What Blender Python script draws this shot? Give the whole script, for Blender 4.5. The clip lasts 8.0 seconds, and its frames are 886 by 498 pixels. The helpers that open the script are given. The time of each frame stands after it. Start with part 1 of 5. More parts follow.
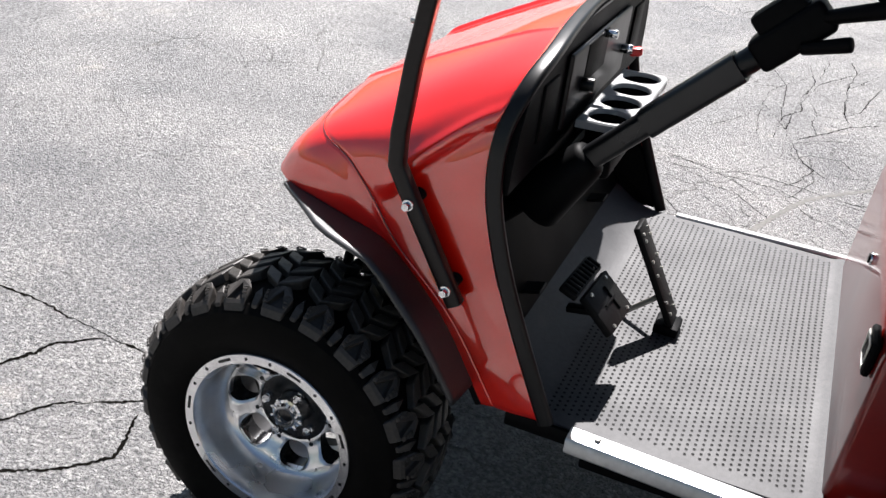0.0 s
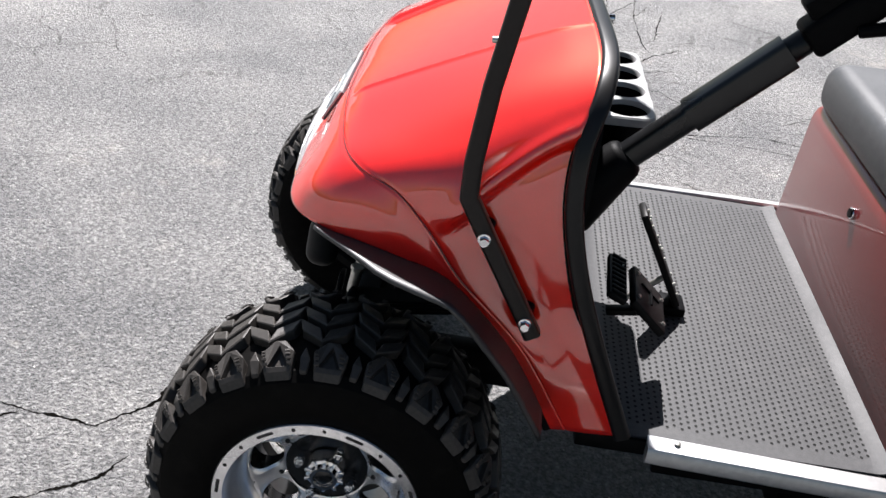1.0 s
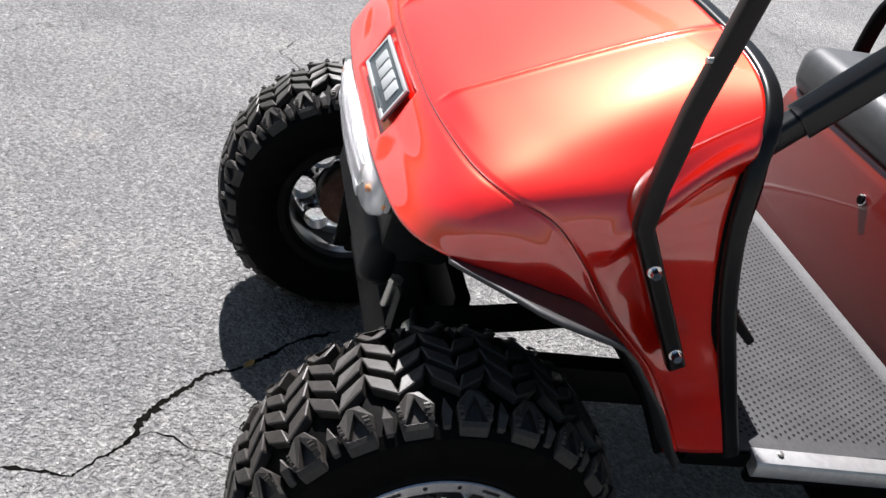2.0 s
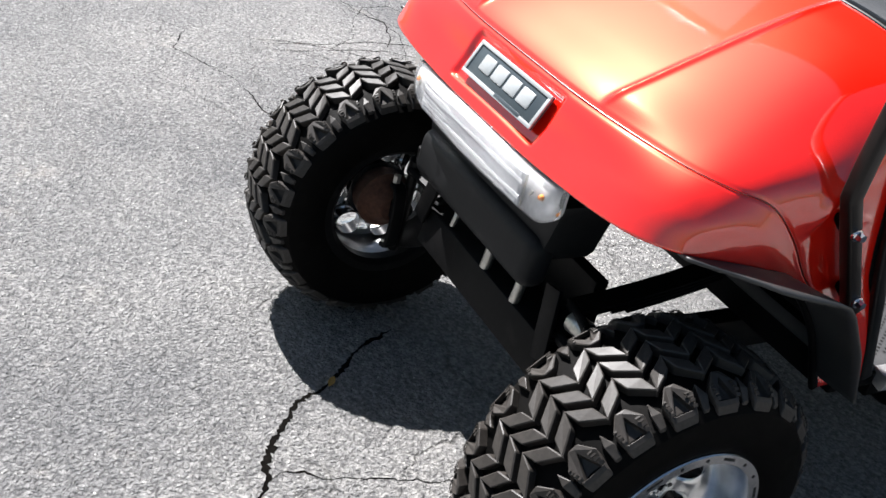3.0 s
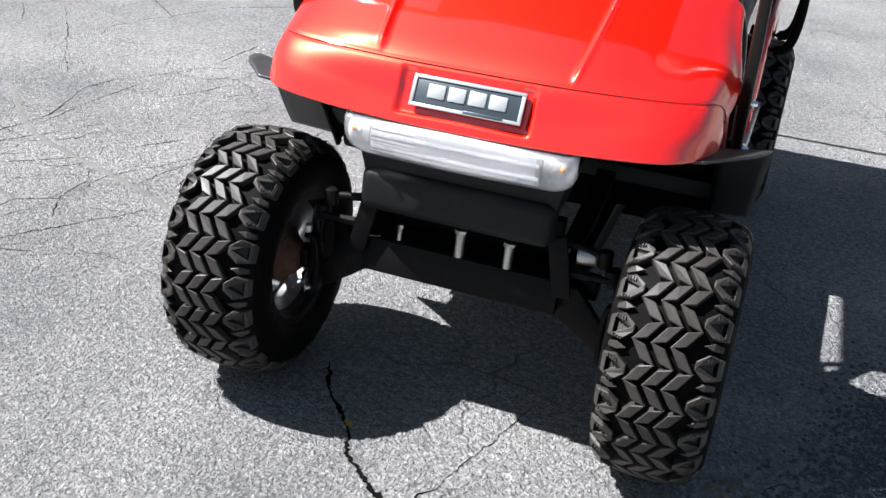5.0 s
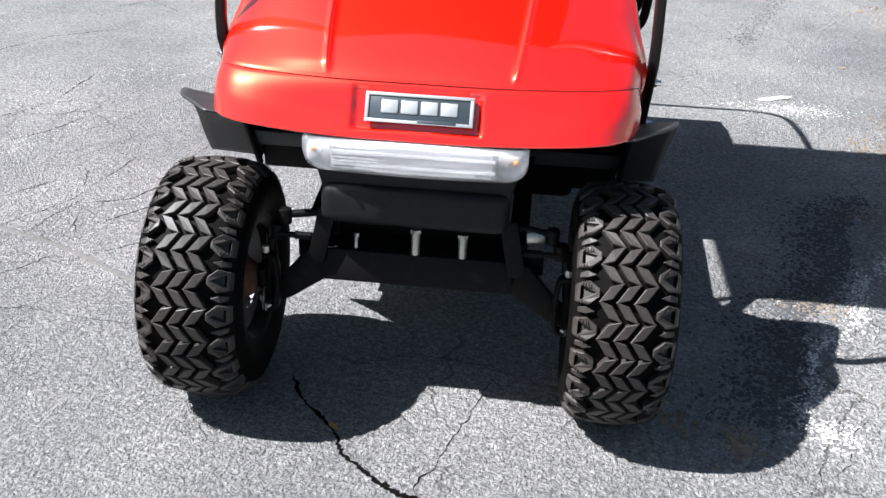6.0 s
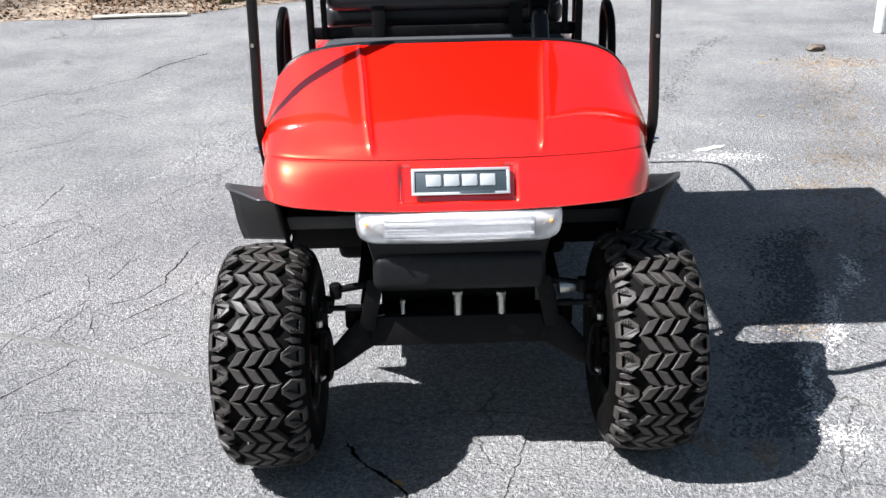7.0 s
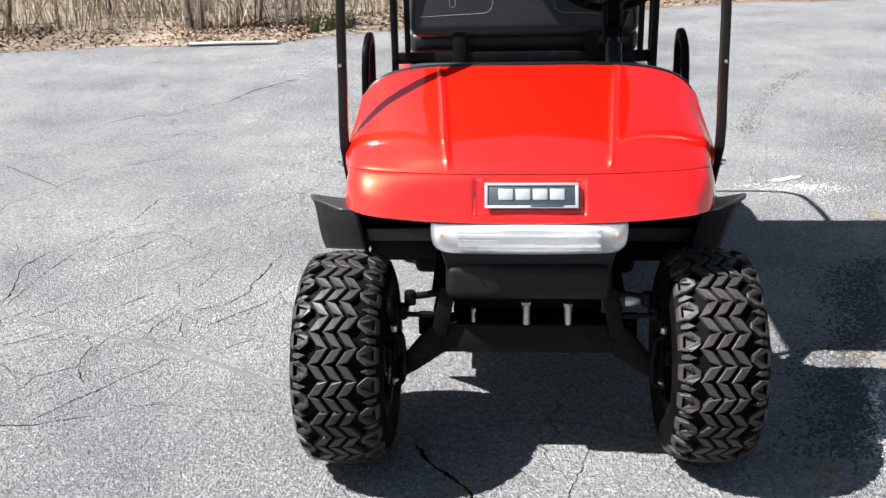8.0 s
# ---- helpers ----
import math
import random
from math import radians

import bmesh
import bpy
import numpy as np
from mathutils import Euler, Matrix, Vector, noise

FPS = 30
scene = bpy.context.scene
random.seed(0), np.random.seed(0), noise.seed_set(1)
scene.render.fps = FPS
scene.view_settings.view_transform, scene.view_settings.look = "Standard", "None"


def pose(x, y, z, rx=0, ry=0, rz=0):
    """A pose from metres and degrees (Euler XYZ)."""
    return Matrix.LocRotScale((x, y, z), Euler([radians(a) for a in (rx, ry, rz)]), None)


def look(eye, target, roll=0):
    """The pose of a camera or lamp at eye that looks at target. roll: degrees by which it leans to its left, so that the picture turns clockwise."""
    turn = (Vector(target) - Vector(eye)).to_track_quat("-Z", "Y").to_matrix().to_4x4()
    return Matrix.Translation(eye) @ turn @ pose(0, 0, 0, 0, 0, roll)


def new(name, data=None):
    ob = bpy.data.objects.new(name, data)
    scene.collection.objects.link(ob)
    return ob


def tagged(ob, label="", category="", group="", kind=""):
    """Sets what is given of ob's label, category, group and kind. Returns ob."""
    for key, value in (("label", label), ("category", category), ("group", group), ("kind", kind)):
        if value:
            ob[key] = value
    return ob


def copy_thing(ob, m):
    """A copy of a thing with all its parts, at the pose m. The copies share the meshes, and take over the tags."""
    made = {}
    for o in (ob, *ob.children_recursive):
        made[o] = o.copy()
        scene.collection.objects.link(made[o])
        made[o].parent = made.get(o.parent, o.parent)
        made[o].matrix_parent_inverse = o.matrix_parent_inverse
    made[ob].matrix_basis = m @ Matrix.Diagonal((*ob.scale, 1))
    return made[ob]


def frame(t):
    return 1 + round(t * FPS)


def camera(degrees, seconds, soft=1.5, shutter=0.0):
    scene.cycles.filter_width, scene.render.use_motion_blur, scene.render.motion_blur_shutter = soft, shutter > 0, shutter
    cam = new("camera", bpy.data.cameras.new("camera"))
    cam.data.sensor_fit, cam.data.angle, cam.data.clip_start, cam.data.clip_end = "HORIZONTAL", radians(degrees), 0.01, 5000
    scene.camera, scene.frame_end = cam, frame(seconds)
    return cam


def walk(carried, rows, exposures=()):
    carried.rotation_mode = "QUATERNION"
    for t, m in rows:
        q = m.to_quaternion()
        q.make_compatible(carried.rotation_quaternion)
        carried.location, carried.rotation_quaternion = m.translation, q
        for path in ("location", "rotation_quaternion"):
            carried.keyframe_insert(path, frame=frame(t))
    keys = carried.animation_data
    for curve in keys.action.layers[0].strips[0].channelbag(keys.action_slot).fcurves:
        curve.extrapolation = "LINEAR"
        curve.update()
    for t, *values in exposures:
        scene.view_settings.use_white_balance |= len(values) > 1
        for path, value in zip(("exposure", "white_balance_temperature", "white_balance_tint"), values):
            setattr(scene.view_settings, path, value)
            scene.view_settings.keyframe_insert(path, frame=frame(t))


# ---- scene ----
cam = camera(48.5, 8.0)
PATH = [
    (0, (1.846, 0.336, 1.468), (0.172, -0.233, 0.534), 7.9),
    (0.5, (1.767, 0.077, 1.474), (0.069, -0.27, 0.476), 7.9),
    (1, (1.777, -0.217, 1.47), (0.036, -0.237, 0.486), 8.6),
    (1.2, (1.746, -0.341, 1.462), (0.039, -0.258, 0.423), 12.2),
    (2.3, (1.498, -0.961, 1.396), (-0.089, -0.304, 0.372), 14.4),
    (2.5, (1.479, -1.1, 1.391), (-0.042, -0.379, 0.31), 13.8),
    (3, (1.317, -1.392, 1.383), (-0.118, -0.434, 0.372), 13.7),
    (3.5, (1.148, -1.643, 1.385), (-0.09, -0.423, 0.395), 14.4),
    (4, (1.006, -1.924, 1.394), (-0.01, -0.522, 0.393), 9.7),
    (4.5, (0.789, -2.078, 1.443), (-0.076, -0.586, 0.429), 4.7),
    (5, (0.59, -2.285, 1.434), (0.024, -0.6, 0.516), 4.7),
    (6.5, (0.077, -2.608, 1.557), (0.015, -0.831, 0.642), -0.0),
    (7, (-0.063, -2.746, 1.568), (-0.045, -0.901, 0.796), -1.3),
    (7.5, (-0.056, -2.846, 1.582), (-0.058, -0.984, 0.853), -0.7),
    (8, (-0.046, -2.888, 1.566), (-0.184, -1.024, 0.857), -1.4),
]
EXPOSURES = [(0.0, 1.47, 6550, 9), (1.0, 1.28, 6500, 9), (2.5, 1.24, 6450, 8), (3.0, 1.40, 6450, 7), (3.5, 1.33, 6450, 7), (5.0, 1.42, 6250, 7), (7.0, 1.43, 6200, 7), (8.0, 1.44, 6300, 6)]
walk(cam, [(t, look(eye, target, roll)) for t, eye, target, roll in PATH], EXPOSURES)

# ---- world and sun ----
SUN_TO = Vector((0.755, 0.14, -1.0)).normalized()
world = bpy.data.worlds.new("sky")
scene.world = world
world.use_nodes = True
wn = world.node_tree.nodes
sky = wn.new("ShaderNodeTexSky")
sky.sky_type = "NISHITA"
sky.sun_disc = False
sky.dust_density = 1.2
sky.air_density = 1.3
sky.sun_elevation = math.asin(-SUN_TO.z)
sky.sun_rotation = math.atan2(-SUN_TO.x, -SUN_TO.y)
world.node_tree.links.new(sky.outputs[0], wn["Background"].inputs[0])
wn["Background"].inputs[1].default_value = 0.029
sun_data = bpy.data.lights.new("sun", "SUN")
sun_data.energy, sun_data.angle, sun_data.color = 5.0, radians(0.55), (1.0, 0.96, 0.97)
sun = new("sun", sun_data)
sun.matrix_world = look((-7, -1, 10), Vector((-7, -1, 10)) + SUN_TO)


# ---- materials ----
def material(name, color, rough=0.5, metal=0.0, coat=0.0, spec=0.5, grain=0.0, scale=60.0, bump=0.0, bump_scale=None,
             dark=0.75, wear=0.0, wear_color=(0.3, 0.28, 0.25), transmission=0.0, emission=None, coat_ior=1.5):
    m = bpy.data.materials.new(name)
    m.use_nodes = True
    nt = m.node_tree
    b = nt.nodes["Principled BSDF"]
    b.inputs["Base Color"].default_value = (*color, 1)
    b.inputs["Roughness"].default_value = rough
    b.inputs["Metallic"].default_value = metal
    b.inputs["Coat Weight"].default_value = coat
    b.inputs["Coat Roughness"].default_value = 0.02
    b.inputs["Coat IOR"].default_value = coat_ior
    b.inputs["Specular IOR Level"].default_value = spec
    b.inputs["Transmission Weight"].default_value = transmission
    co = nt.nodes.new("ShaderNodeTexCoord")
    if grain > 0:
        fine = nt.nodes.new("ShaderNodeTexNoise")
        fine.inputs["Scale"].default_value, fine.inputs["Detail"].default_value = scale, 6
        big = nt.nodes.new("ShaderNodeTexNoise")
        big.inputs["Scale"].default_value, big.inputs["Detail"].default_value = scale / 14, 4
        nt.links.new(co.outputs["Object"], fine.inputs["Vector"])
        nt.links.new(co.outputs["Object"], big.inputs["Vector"])
        both = nt.nodes.new("ShaderNodeMath")
        both.operation = "MULTIPLY_ADD"
        both.inputs[1].default_value = 0.5
        nt.links.new(fine.outputs[0], both.inputs[0])
        half = nt.nodes.new("ShaderNodeMath")
        half.operation = "MULTIPLY"
        half.inputs[1].default_value = 0.5
        nt.links.new(big.outputs[0], half.inputs[0])
        nt.links.new(half.outputs[0], both.inputs[2])
        ramp = nt.nodes.new("ShaderNodeValToRGB")
        ramp.color_ramp.elements[0].position, ramp.color_ramp.elements[1].position = 0.35, 0.65
        lo, hi = [c * (1 - grain) * 1.0 for c in color], [min(1, c * (1 + grain)) for c in color]
        ramp.color_ramp.elements[0].color, ramp.color_ramp.elements[1].color = (*lo, 1), (*hi, 1)
        nt.links.new(both.outputs[0], ramp.inputs[0])
        last = ramp.outputs[0]
        if wear > 0:
            wn_ = nt.nodes.new("ShaderNodeTexNoise")
            wn_.inputs["Scale"].default_value, wn_.inputs["Detail"].default_value = scale / 5, 10
            nt.links.new(co.outputs["Object"], wn_.inputs["Vector"])
            wr = nt.nodes.new("ShaderNodeValToRGB")
            wr.color_ramp.elements[0].position, wr.color_ramp.elements[1].position = 0.56, 0.72
            wr.color_ramp.elements[1].color = (wear, wear, wear, 1)
            nt.links.new(wn_.outputs[0], wr.inputs[0])
            mix = nt.nodes.new("ShaderNodeMix")
            mix.data_type = "RGBA"
            mix.inputs[7].default_value = (*wear_color, 1)
            nt.links.new(wr.outputs[0], mix.inputs[0])
            nt.links.new(last, mix.inputs[6])
            last = mix.outputs[2]
        nt.links.new(last, b.inputs["Base Color"])
        rr = nt.nodes.new("ShaderNodeMapRange")
        rr.inputs[1].default_value, rr.inputs[2].default_value = 0.3, 0.7
        rr.inputs[3].default_value, rr.inputs[4].default_value = max(0.02, rough * (1 - grain * 0.5)), min(1, rough * (1 + grain * 0.5))
        nt.links.new(big.outputs[0], rr.inputs[0])
        nt.links.new(rr.outputs[0], b.inputs["Roughness"])
    if bump > 0:
        bn = nt.nodes.new("ShaderNodeTexNoise")
        bn.inputs["Scale"].default_value, bn.inputs["Detail"].default_value = bump_scale or scale * 3, 4
        nt.links.new(co.outputs["Object"], bn.inputs["Vector"])
        bp = nt.nodes.new("ShaderNodeBump")
        bp.inputs["Strength"].default_value, bp.inputs["Distance"].default_value = 0.6, bump
        nt.links.new(bn.outputs[0], bp.inputs["Height"])
        nt.links.new(bp.outputs[0], b.inputs["Normal"])
    if emission:
        b.inputs["Emission Color"].default_value, b.inputs["Emission Strength"].default_value = (*emission[0], 1), emission[1]
    return m


RED = material("red_pearl_paint", (0.86, 0.0050, 0.0012), rough=0.40, metal=0.15, coat=1.0, coat_ior=2.2, grain=0.05, scale=500, spec=0.05)


def pearl_flakes(m, color, rough, amount):
    """Adds the broad warm lobe of metal flakes under the clear coat."""
    nt = m.node_tree
    out = nt.nodes["Material Output"].inputs["Surface"]
    paint = out.links[0].from_socket
    flakes = nt.nodes.new("ShaderNodeBsdfGlossy")
    flakes.inputs["Color"].default_value, flakes.inputs["Roughness"].default_value = (*color, 1), rough
    both = nt.nodes.new("ShaderNodeMixShader")
    both.inputs[0].default_value = amount
    nt.links.new(paint, both.inputs[1])
    nt.links.new(flakes.outputs[0], both.inputs[2])
    nt.links.new(both.outputs[0], out)


RED.node_tree.nodes["Principled BSDF"].inputs["Coat Roughness"].default_value = 0.05
pearl_flakes(RED, (1.0, 0.50, 0.20), 0.38, 0.030)
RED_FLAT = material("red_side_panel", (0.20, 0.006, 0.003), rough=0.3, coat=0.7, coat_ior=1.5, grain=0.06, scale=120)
BLACK = material("black_plastic", (0.003, 0.003, 0.0034), rough=0.50, grain=0.25, scale=90, bump=0.0003, bump_scale=700, spec=0.06)
BUMPER = material("satin_black_bumper", (0.011, 0.0112, 0.012), rough=0.48, grain=0.25, scale=70, bump=0.0003, bump_scale=600, spec=0.22, wear=0.2, wear_color=(0.03, 0.03, 0.03))
BLACK_TRIM = material("black_rubber_trim", (0.006, 0.006, 0.0065), rough=0.33, grain=0.2, scale=100, spec=0.3)
STEEL_BLACK = material("black_powder_coat", (0.005, 0.0048, 0.005), rough=0.46, grain=0.25, scale=120, bump=0.0003, bump_scale=900, spec=0.14, wear=0.15, wear_color=(0.06, 0.055, 0.05))
FLARE = material("satin_black_flare", (0.014, 0.014, 0.0148), rough=0.48, grain=0.2, scale=60, bump=0.0003, bump_scale=500, spec=0.9, wear=0.3, wear_color=(0.03, 0.03, 0.03))
STRUT = material("dark_bronze_tube", (0.013, 0.010, 0.009), rough=0.32, grain=0.2, scale=140, metal=0.2, spec=0.35)
# darker than LUG: the sidewall's shade is put into the base colour
RUBBER_SHADED = material("shaded_tyre_rubber", (0.0032, 0.0029, 0.0027), rough=0.6, grain=0.35, scale=110, bump=0.0004, bump_scale=900, spec=0.06, wear=0.2, wear_color=(0.02, 0.018, 0.016))
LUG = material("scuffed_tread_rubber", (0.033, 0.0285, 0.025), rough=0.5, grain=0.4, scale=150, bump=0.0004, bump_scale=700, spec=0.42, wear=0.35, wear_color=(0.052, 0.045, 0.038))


def worn_glint_edges(m, color):
    """Lightens the rubbed outer edges of a material's meshes, with sun glints painted in."""
    nt = m.node_tree
    base = nt.nodes["Principled BSDF"].inputs["Base Color"]
    old = base.links[0].from_socket
    g = nt.nodes.new("ShaderNodeNewGeometry")
    r = nt.nodes.new("ShaderNodeValToRGB")
    r.color_ramp.elements[0].position, r.color_ramp.elements[1].position = 0.57, 0.72
    x = nt.nodes.new("ShaderNodeMix")
    x.data_type = "RGBA"
    x.inputs[7].default_value = (*color, 1)
    nt.links.new(g.outputs["Pointiness"], r.inputs[0])
    nt.links.new(r.outputs[0], x.inputs[0])
    nt.links.new(old, x.inputs[6])
    nt.links.new(x.outputs[2], base)


worn_glint_edges(LUG, (0.060, 0.054, 0.048))
ALLOY = material("machined_aluminium", (0.80, 0.80, 0.81), rough=0.27, metal=1.0, grain=0.12, scale=40)
# darker copy of ALLOY with the barrel's shade in its base colour
ALLOY_SHADED = material("shaded_inner_rim", (0.30, 0.30, 0.31), rough=0.35, metal=1.0, grain=0.2, scale=40)
ALLOY_DARK = material("dark_window_paint", (0.02, 0.02, 0.021), rough=0.22, metal=0.3, grain=0.2, scale=60)
CHROME = material("chrome", (0.85, 0.85, 0.86), rough=0.08, metal=1.0)
ZINC = material("zinc_plated_steel", (0.55, 0.54, 0.5), rough=0.35, metal=0.9, grain=0.2, scale=200)
TRIM_ALU = material("brushed_sill_aluminium", (0.52, 0.52, 0.52), rough=0.42, metal=0.8, grain=0.14, scale=70)
MAT = material("grey_floor_mat", (0.048, 0.048, 0.050), rough=0.6, grain=0.2, scale=120, bump=0.0008, bump_scale=420, spec=0.4, wear=0.3, wear_color=(0.09, 0.089, 0.087))
MAT_HOLE = material("mat_holes", (0.008, 0.008, 0.008), rough=0.8, spec=0.2, grain=0.3, scale=90)
COLUMN = material("satin_black_column", (0.006, 0.0062, 0.007), rough=0.30, grain=0.2, scale=90, spec=0.5)
VINYL = material("black_seat_vinyl", (0.018, 0.018, 0.02), rough=0.4, grain=0.2, scale=60, bump=0.0006, bump_scale=420)
STITCH = material("grey_stitching", (0.16, 0.16, 0.17), rough=0.6, grain=0.2, scale=300)
VINYL_GREY = material("grey_seat_vinyl", (0.06, 0.062, 0.066), rough=0.45, grain=0.2, scale=60, bump=0.0006, bump_scale=420)
RUST = material("rusty_hub", (0.09, 0.04, 0.025), rough=0.8, grain=0.5, scale=90, bump=0.001, bump_scale=150)
PLATE_DARK = material("emblem_grey", (0.05, 0.065, 0.075), rough=0.35, grain=0.1, scale=200)
PLATE_SILVER = material("emblem_silver", (0.46, 0.48, 0.485), rough=0.4, metal=0.25, grain=0.06, scale=150)
LAMP_SHELL = material("lamp_shell", (0.58, 0.58, 0.59), rough=0.4, metal=0.1, grain=0.2, scale=90)
LAMP_BACK = material("lamp_back_plate", (0.54, 0.54, 0.56), rough=0.35, metal=0.2, grain=0.25, scale=60)
REFLECTOR = material("lamp_reflector", (0.78, 0.78, 0.79), rough=0.32, metal=0.15, grain=0.2, scale=120)
AMBER = material("amber_bulb", (0.85, 0.27, 0.03), rough=0.2, coat=0.5, grain=0.1, scale=100)
RED_PLASTIC = material("red_key_fob", (0.65, 0.02, 0.02), rough=0.35, grain=0.1, scale=200)
CUP = material("grey_cup_tray", (0.34, 0.34, 0.34), rough=0.4, grain=0.1, scale=120)
LEAF = material("dry_yellow_leaf", (0.42, 0.26, 0.07), rough=0.7, grain=0.4, scale=200)
LITTER = material("leaf_litter", (0.205, 0.160, 0.115), rough=0.9, grain=0.65, scale=16, bump=0.02, bump_scale=40)
STRAW = material("dry_straw_grass", (0.46, 0.385, 0.28), rough=0.85, grain=0.5, scale=30)
BRUSH = material("brown_leaves", (0.20, 0.125, 0.075), rough=0.85, grain=0.6, scale=30)
GREENERY = material("green_sprouts", (0.15, 0.16, 0.06), rough=0.8, grain=0.5, scale=30)
BARK = material("grey_brown_bark", (0.13, 0.10, 0.075), rough=0.9, grain=0.5, scale=30, bump=0.01, bump_scale=60)
PALE_WOOD = material("weathered_pale_wood", (0.42, 0.39, 0.34), rough=0.8, grain=0.35, scale=25, bump=0.003, bump_scale=90)
WHITE_STONE = material("pale_limestone_chip", (0.72, 0.7, 0.66), rough=0.8, grain=0.2, scale=50, bump=0.003, bump_scale=120)
POST = material("white_painted_post", (0.75, 0.75, 0.72), rough=0.6, grain=0.12, scale=25)
CRACK = material("crack_shadow_dirt", (0.006, 0.0055, 0.005), rough=1.0, spec=0.0, grain=0.5, scale=80)
DARK_CHIP = material("dark_asphalt_chip", (0.07, 0.07, 0.072), rough=0.85, grain=0.4, scale=60, bump=0.002, bump_scale=120)
FILLER = material("worn_joint_filler", (0.140, 0.136, 0.128), rough=0.9, grain=0.25, scale=60, bump=0.004, bump_scale=70, spec=0.2)


def lens_material():
    m = bpy.data.materials.new("ribbed_clear_lens")
    m.use_nodes = True
    nt = m.node_tree
    b = nt.nodes["Principled BSDF"]
    b.inputs["Base Color"].default_value = (0.9, 0.91, 0.92, 1)
    b.inputs["Roughness"].default_value = 0.12
    b.inputs["Transmission Weight"].default_value = 0.88
    b.inputs["IOR"].default_value = 1.3
    co = nt.nodes.new("ShaderNodeTexCoord")
    w = nt.nodes.new("ShaderNodeTexWave")
    w.bands_direction = "Z"
    w.inputs["Scale"].default_value, w.inputs["Distortion"].default_value = 60, 1.5
    nt.links.new(co.outputs["Object"], w.inputs["Vector"])
    bp = nt.nodes.new("ShaderNodeBump")
    bp.inputs["Strength"].default_value, bp.inputs["Distance"].default_value = 0.3, 0.002
    nt.links.new(w.outputs[1], bp.inputs["Height"])
    nt.links.new(bp.outputs[0], b.inputs["Normal"])
    return m


LENS = lens_material()


def asphalt_material():
    m = bpy.data.materials.new("weathered_asphalt")
    m.use_nodes = True
    nt = m.node_tree
    L = nt.links.new
    b = nt.nodes["Principled BSDF"]
    b.inputs["Specular IOR Level"].default_value = 0.35
    co = nt.nodes.new("ShaderNodeTexCoord")

    def noise_node(scale, detail, rough=0.55):
        n = nt.nodes.new("ShaderNodeTexNoise")
        n.inputs["Scale"].default_value, n.inputs["Detail"].default_value, n.inputs["Roughness"].default_value = scale, detail, rough
        L(co.outputs["Object"], n.inputs["Vector"])
        return n

    def ramp_node(src, p0, c0, p1, c1):
        r = nt.nodes.new("ShaderNodeValToRGB")
        e = r.color_ramp.elements
        e[0].position, e[1].position = p0, p1
        e[0].color, e[1].color = (*c0, 1), (*c1, 1)
        L(src, r.inputs[0])
        return r

    def mix_node(kind, fac, a, c):
        x = nt.nodes.new("ShaderNodeMix")
        x.data_type, x.blend_type = "RGBA", kind
        if isinstance(fac, float):
            x.inputs[0].default_value = fac
        else:
            L(fac, x.inputs[0])
        for sock, v in ((6, a), (7, c)):
            if isinstance(v, tuple):
                x.inputs[sock].default_value = (*v, 1)
            else:
                L(v, x.inputs[sock])
        return x.outputs[2]

    stones = nt.nodes.new("ShaderNodeTexVoronoi")
    stones.inputs["Scale"].default_value, stones.inputs["Randomness"].default_value = 112, 1
    L(co.outputs["Object"], stones.inputs["Vector"])
    stone_tone = nt.nodes.new("ShaderNodeTexVoronoi")
    stone_tone.inputs["Scale"].default_value = 140
    L(co.outputs["Object"], stone_tone.inputs["Vector"])
    grey = nt.nodes.new("ShaderNodeRGBToBW")
    L(stone_tone.outputs["Color"], grey.inputs[0])
    tone = ramp_node(grey.outputs[0], 0.15, (0.222, 0.222, 0.222), 0.85, (0.405, 0.403, 0.399))
    gaps = ramp_node(stones.outputs["Distance"], 0.3, (1, 1, 1), 0.85, (0.62, 0.62, 0.63))
    base = mix_node("MULTIPLY", 0.8, tone.outputs[0], gaps.outputs[0])
    blotch = ramp_node(noise_node(1.1, 7, 0.62).outputs[0], 0.34, (0.70, 0.702, 0.71), 0.68, (1.22, 1.20, 1.165))
    base = mix_node("MULTIPLY", 1.0, base, blotch.outputs[0])
    patch = ramp_node(noise_node(5.5, 8, 0.7).outputs[0], 0.60, (0, 0, 0), 0.74, (0.55, 0.55, 0.55))
    base = mix_node("MIX", patch.outputs[0], base, (0.43, 0.405, 0.37))
    spots = ramp_node(noise_node(130, 3).outputs[0], 0.63, (0, 0, 0), 0.70, (0.75, 0.75, 0.75))
    base = mix_node("MIX", spots.outputs[0], base, (0.40, 0.392, 0.375))
    # tiny shadows in the surface's pits, painted into the colour
    pit_shade = ramp_node(noise_node(74, 6, 0.74).outputs[0], 0.33, (0.26, 0.26, 0.27), 0.42, (1, 1, 1))
    base = mix_node("MULTIPLY", 1.0, base, pit_shade.outputs[0])
    bend = nt.nodes.new("ShaderNodeVectorMath")
    bend.operation = "MULTIPLY_ADD"
    bend.inputs[1].default_value = (0.012, 0.012, 0.0)
    L(noise_node(70, 3).outputs["Color"], bend.inputs[0])
    L(co.outputs["Object"], bend.inputs[2])
    pebble = nt.nodes.new("ShaderNodeTexVoronoi")
    pebble.feature = "DISTANCE_TO_EDGE"
    pebble.inputs["Scale"].default_value = 78
    L(bend.outputs[0], pebble.inputs["Vector"])
    # shadow between pebbles, put into the colour along the cell edges
    crevice_shade = ramp_node(pebble.outputs["Distance"], 0.0, (0.5, 0.5, 0.505), 0.14, (1, 1, 1))
    open_ones = ramp_node(noise_node(34, 3).outputs[0], 0.50, (0, 0, 0), 0.66, (0.7, 0.7, 0.7))
    base = mix_node("MULTIPLY", open_ones.outputs[0], base, crevice_shade.outputs[0])
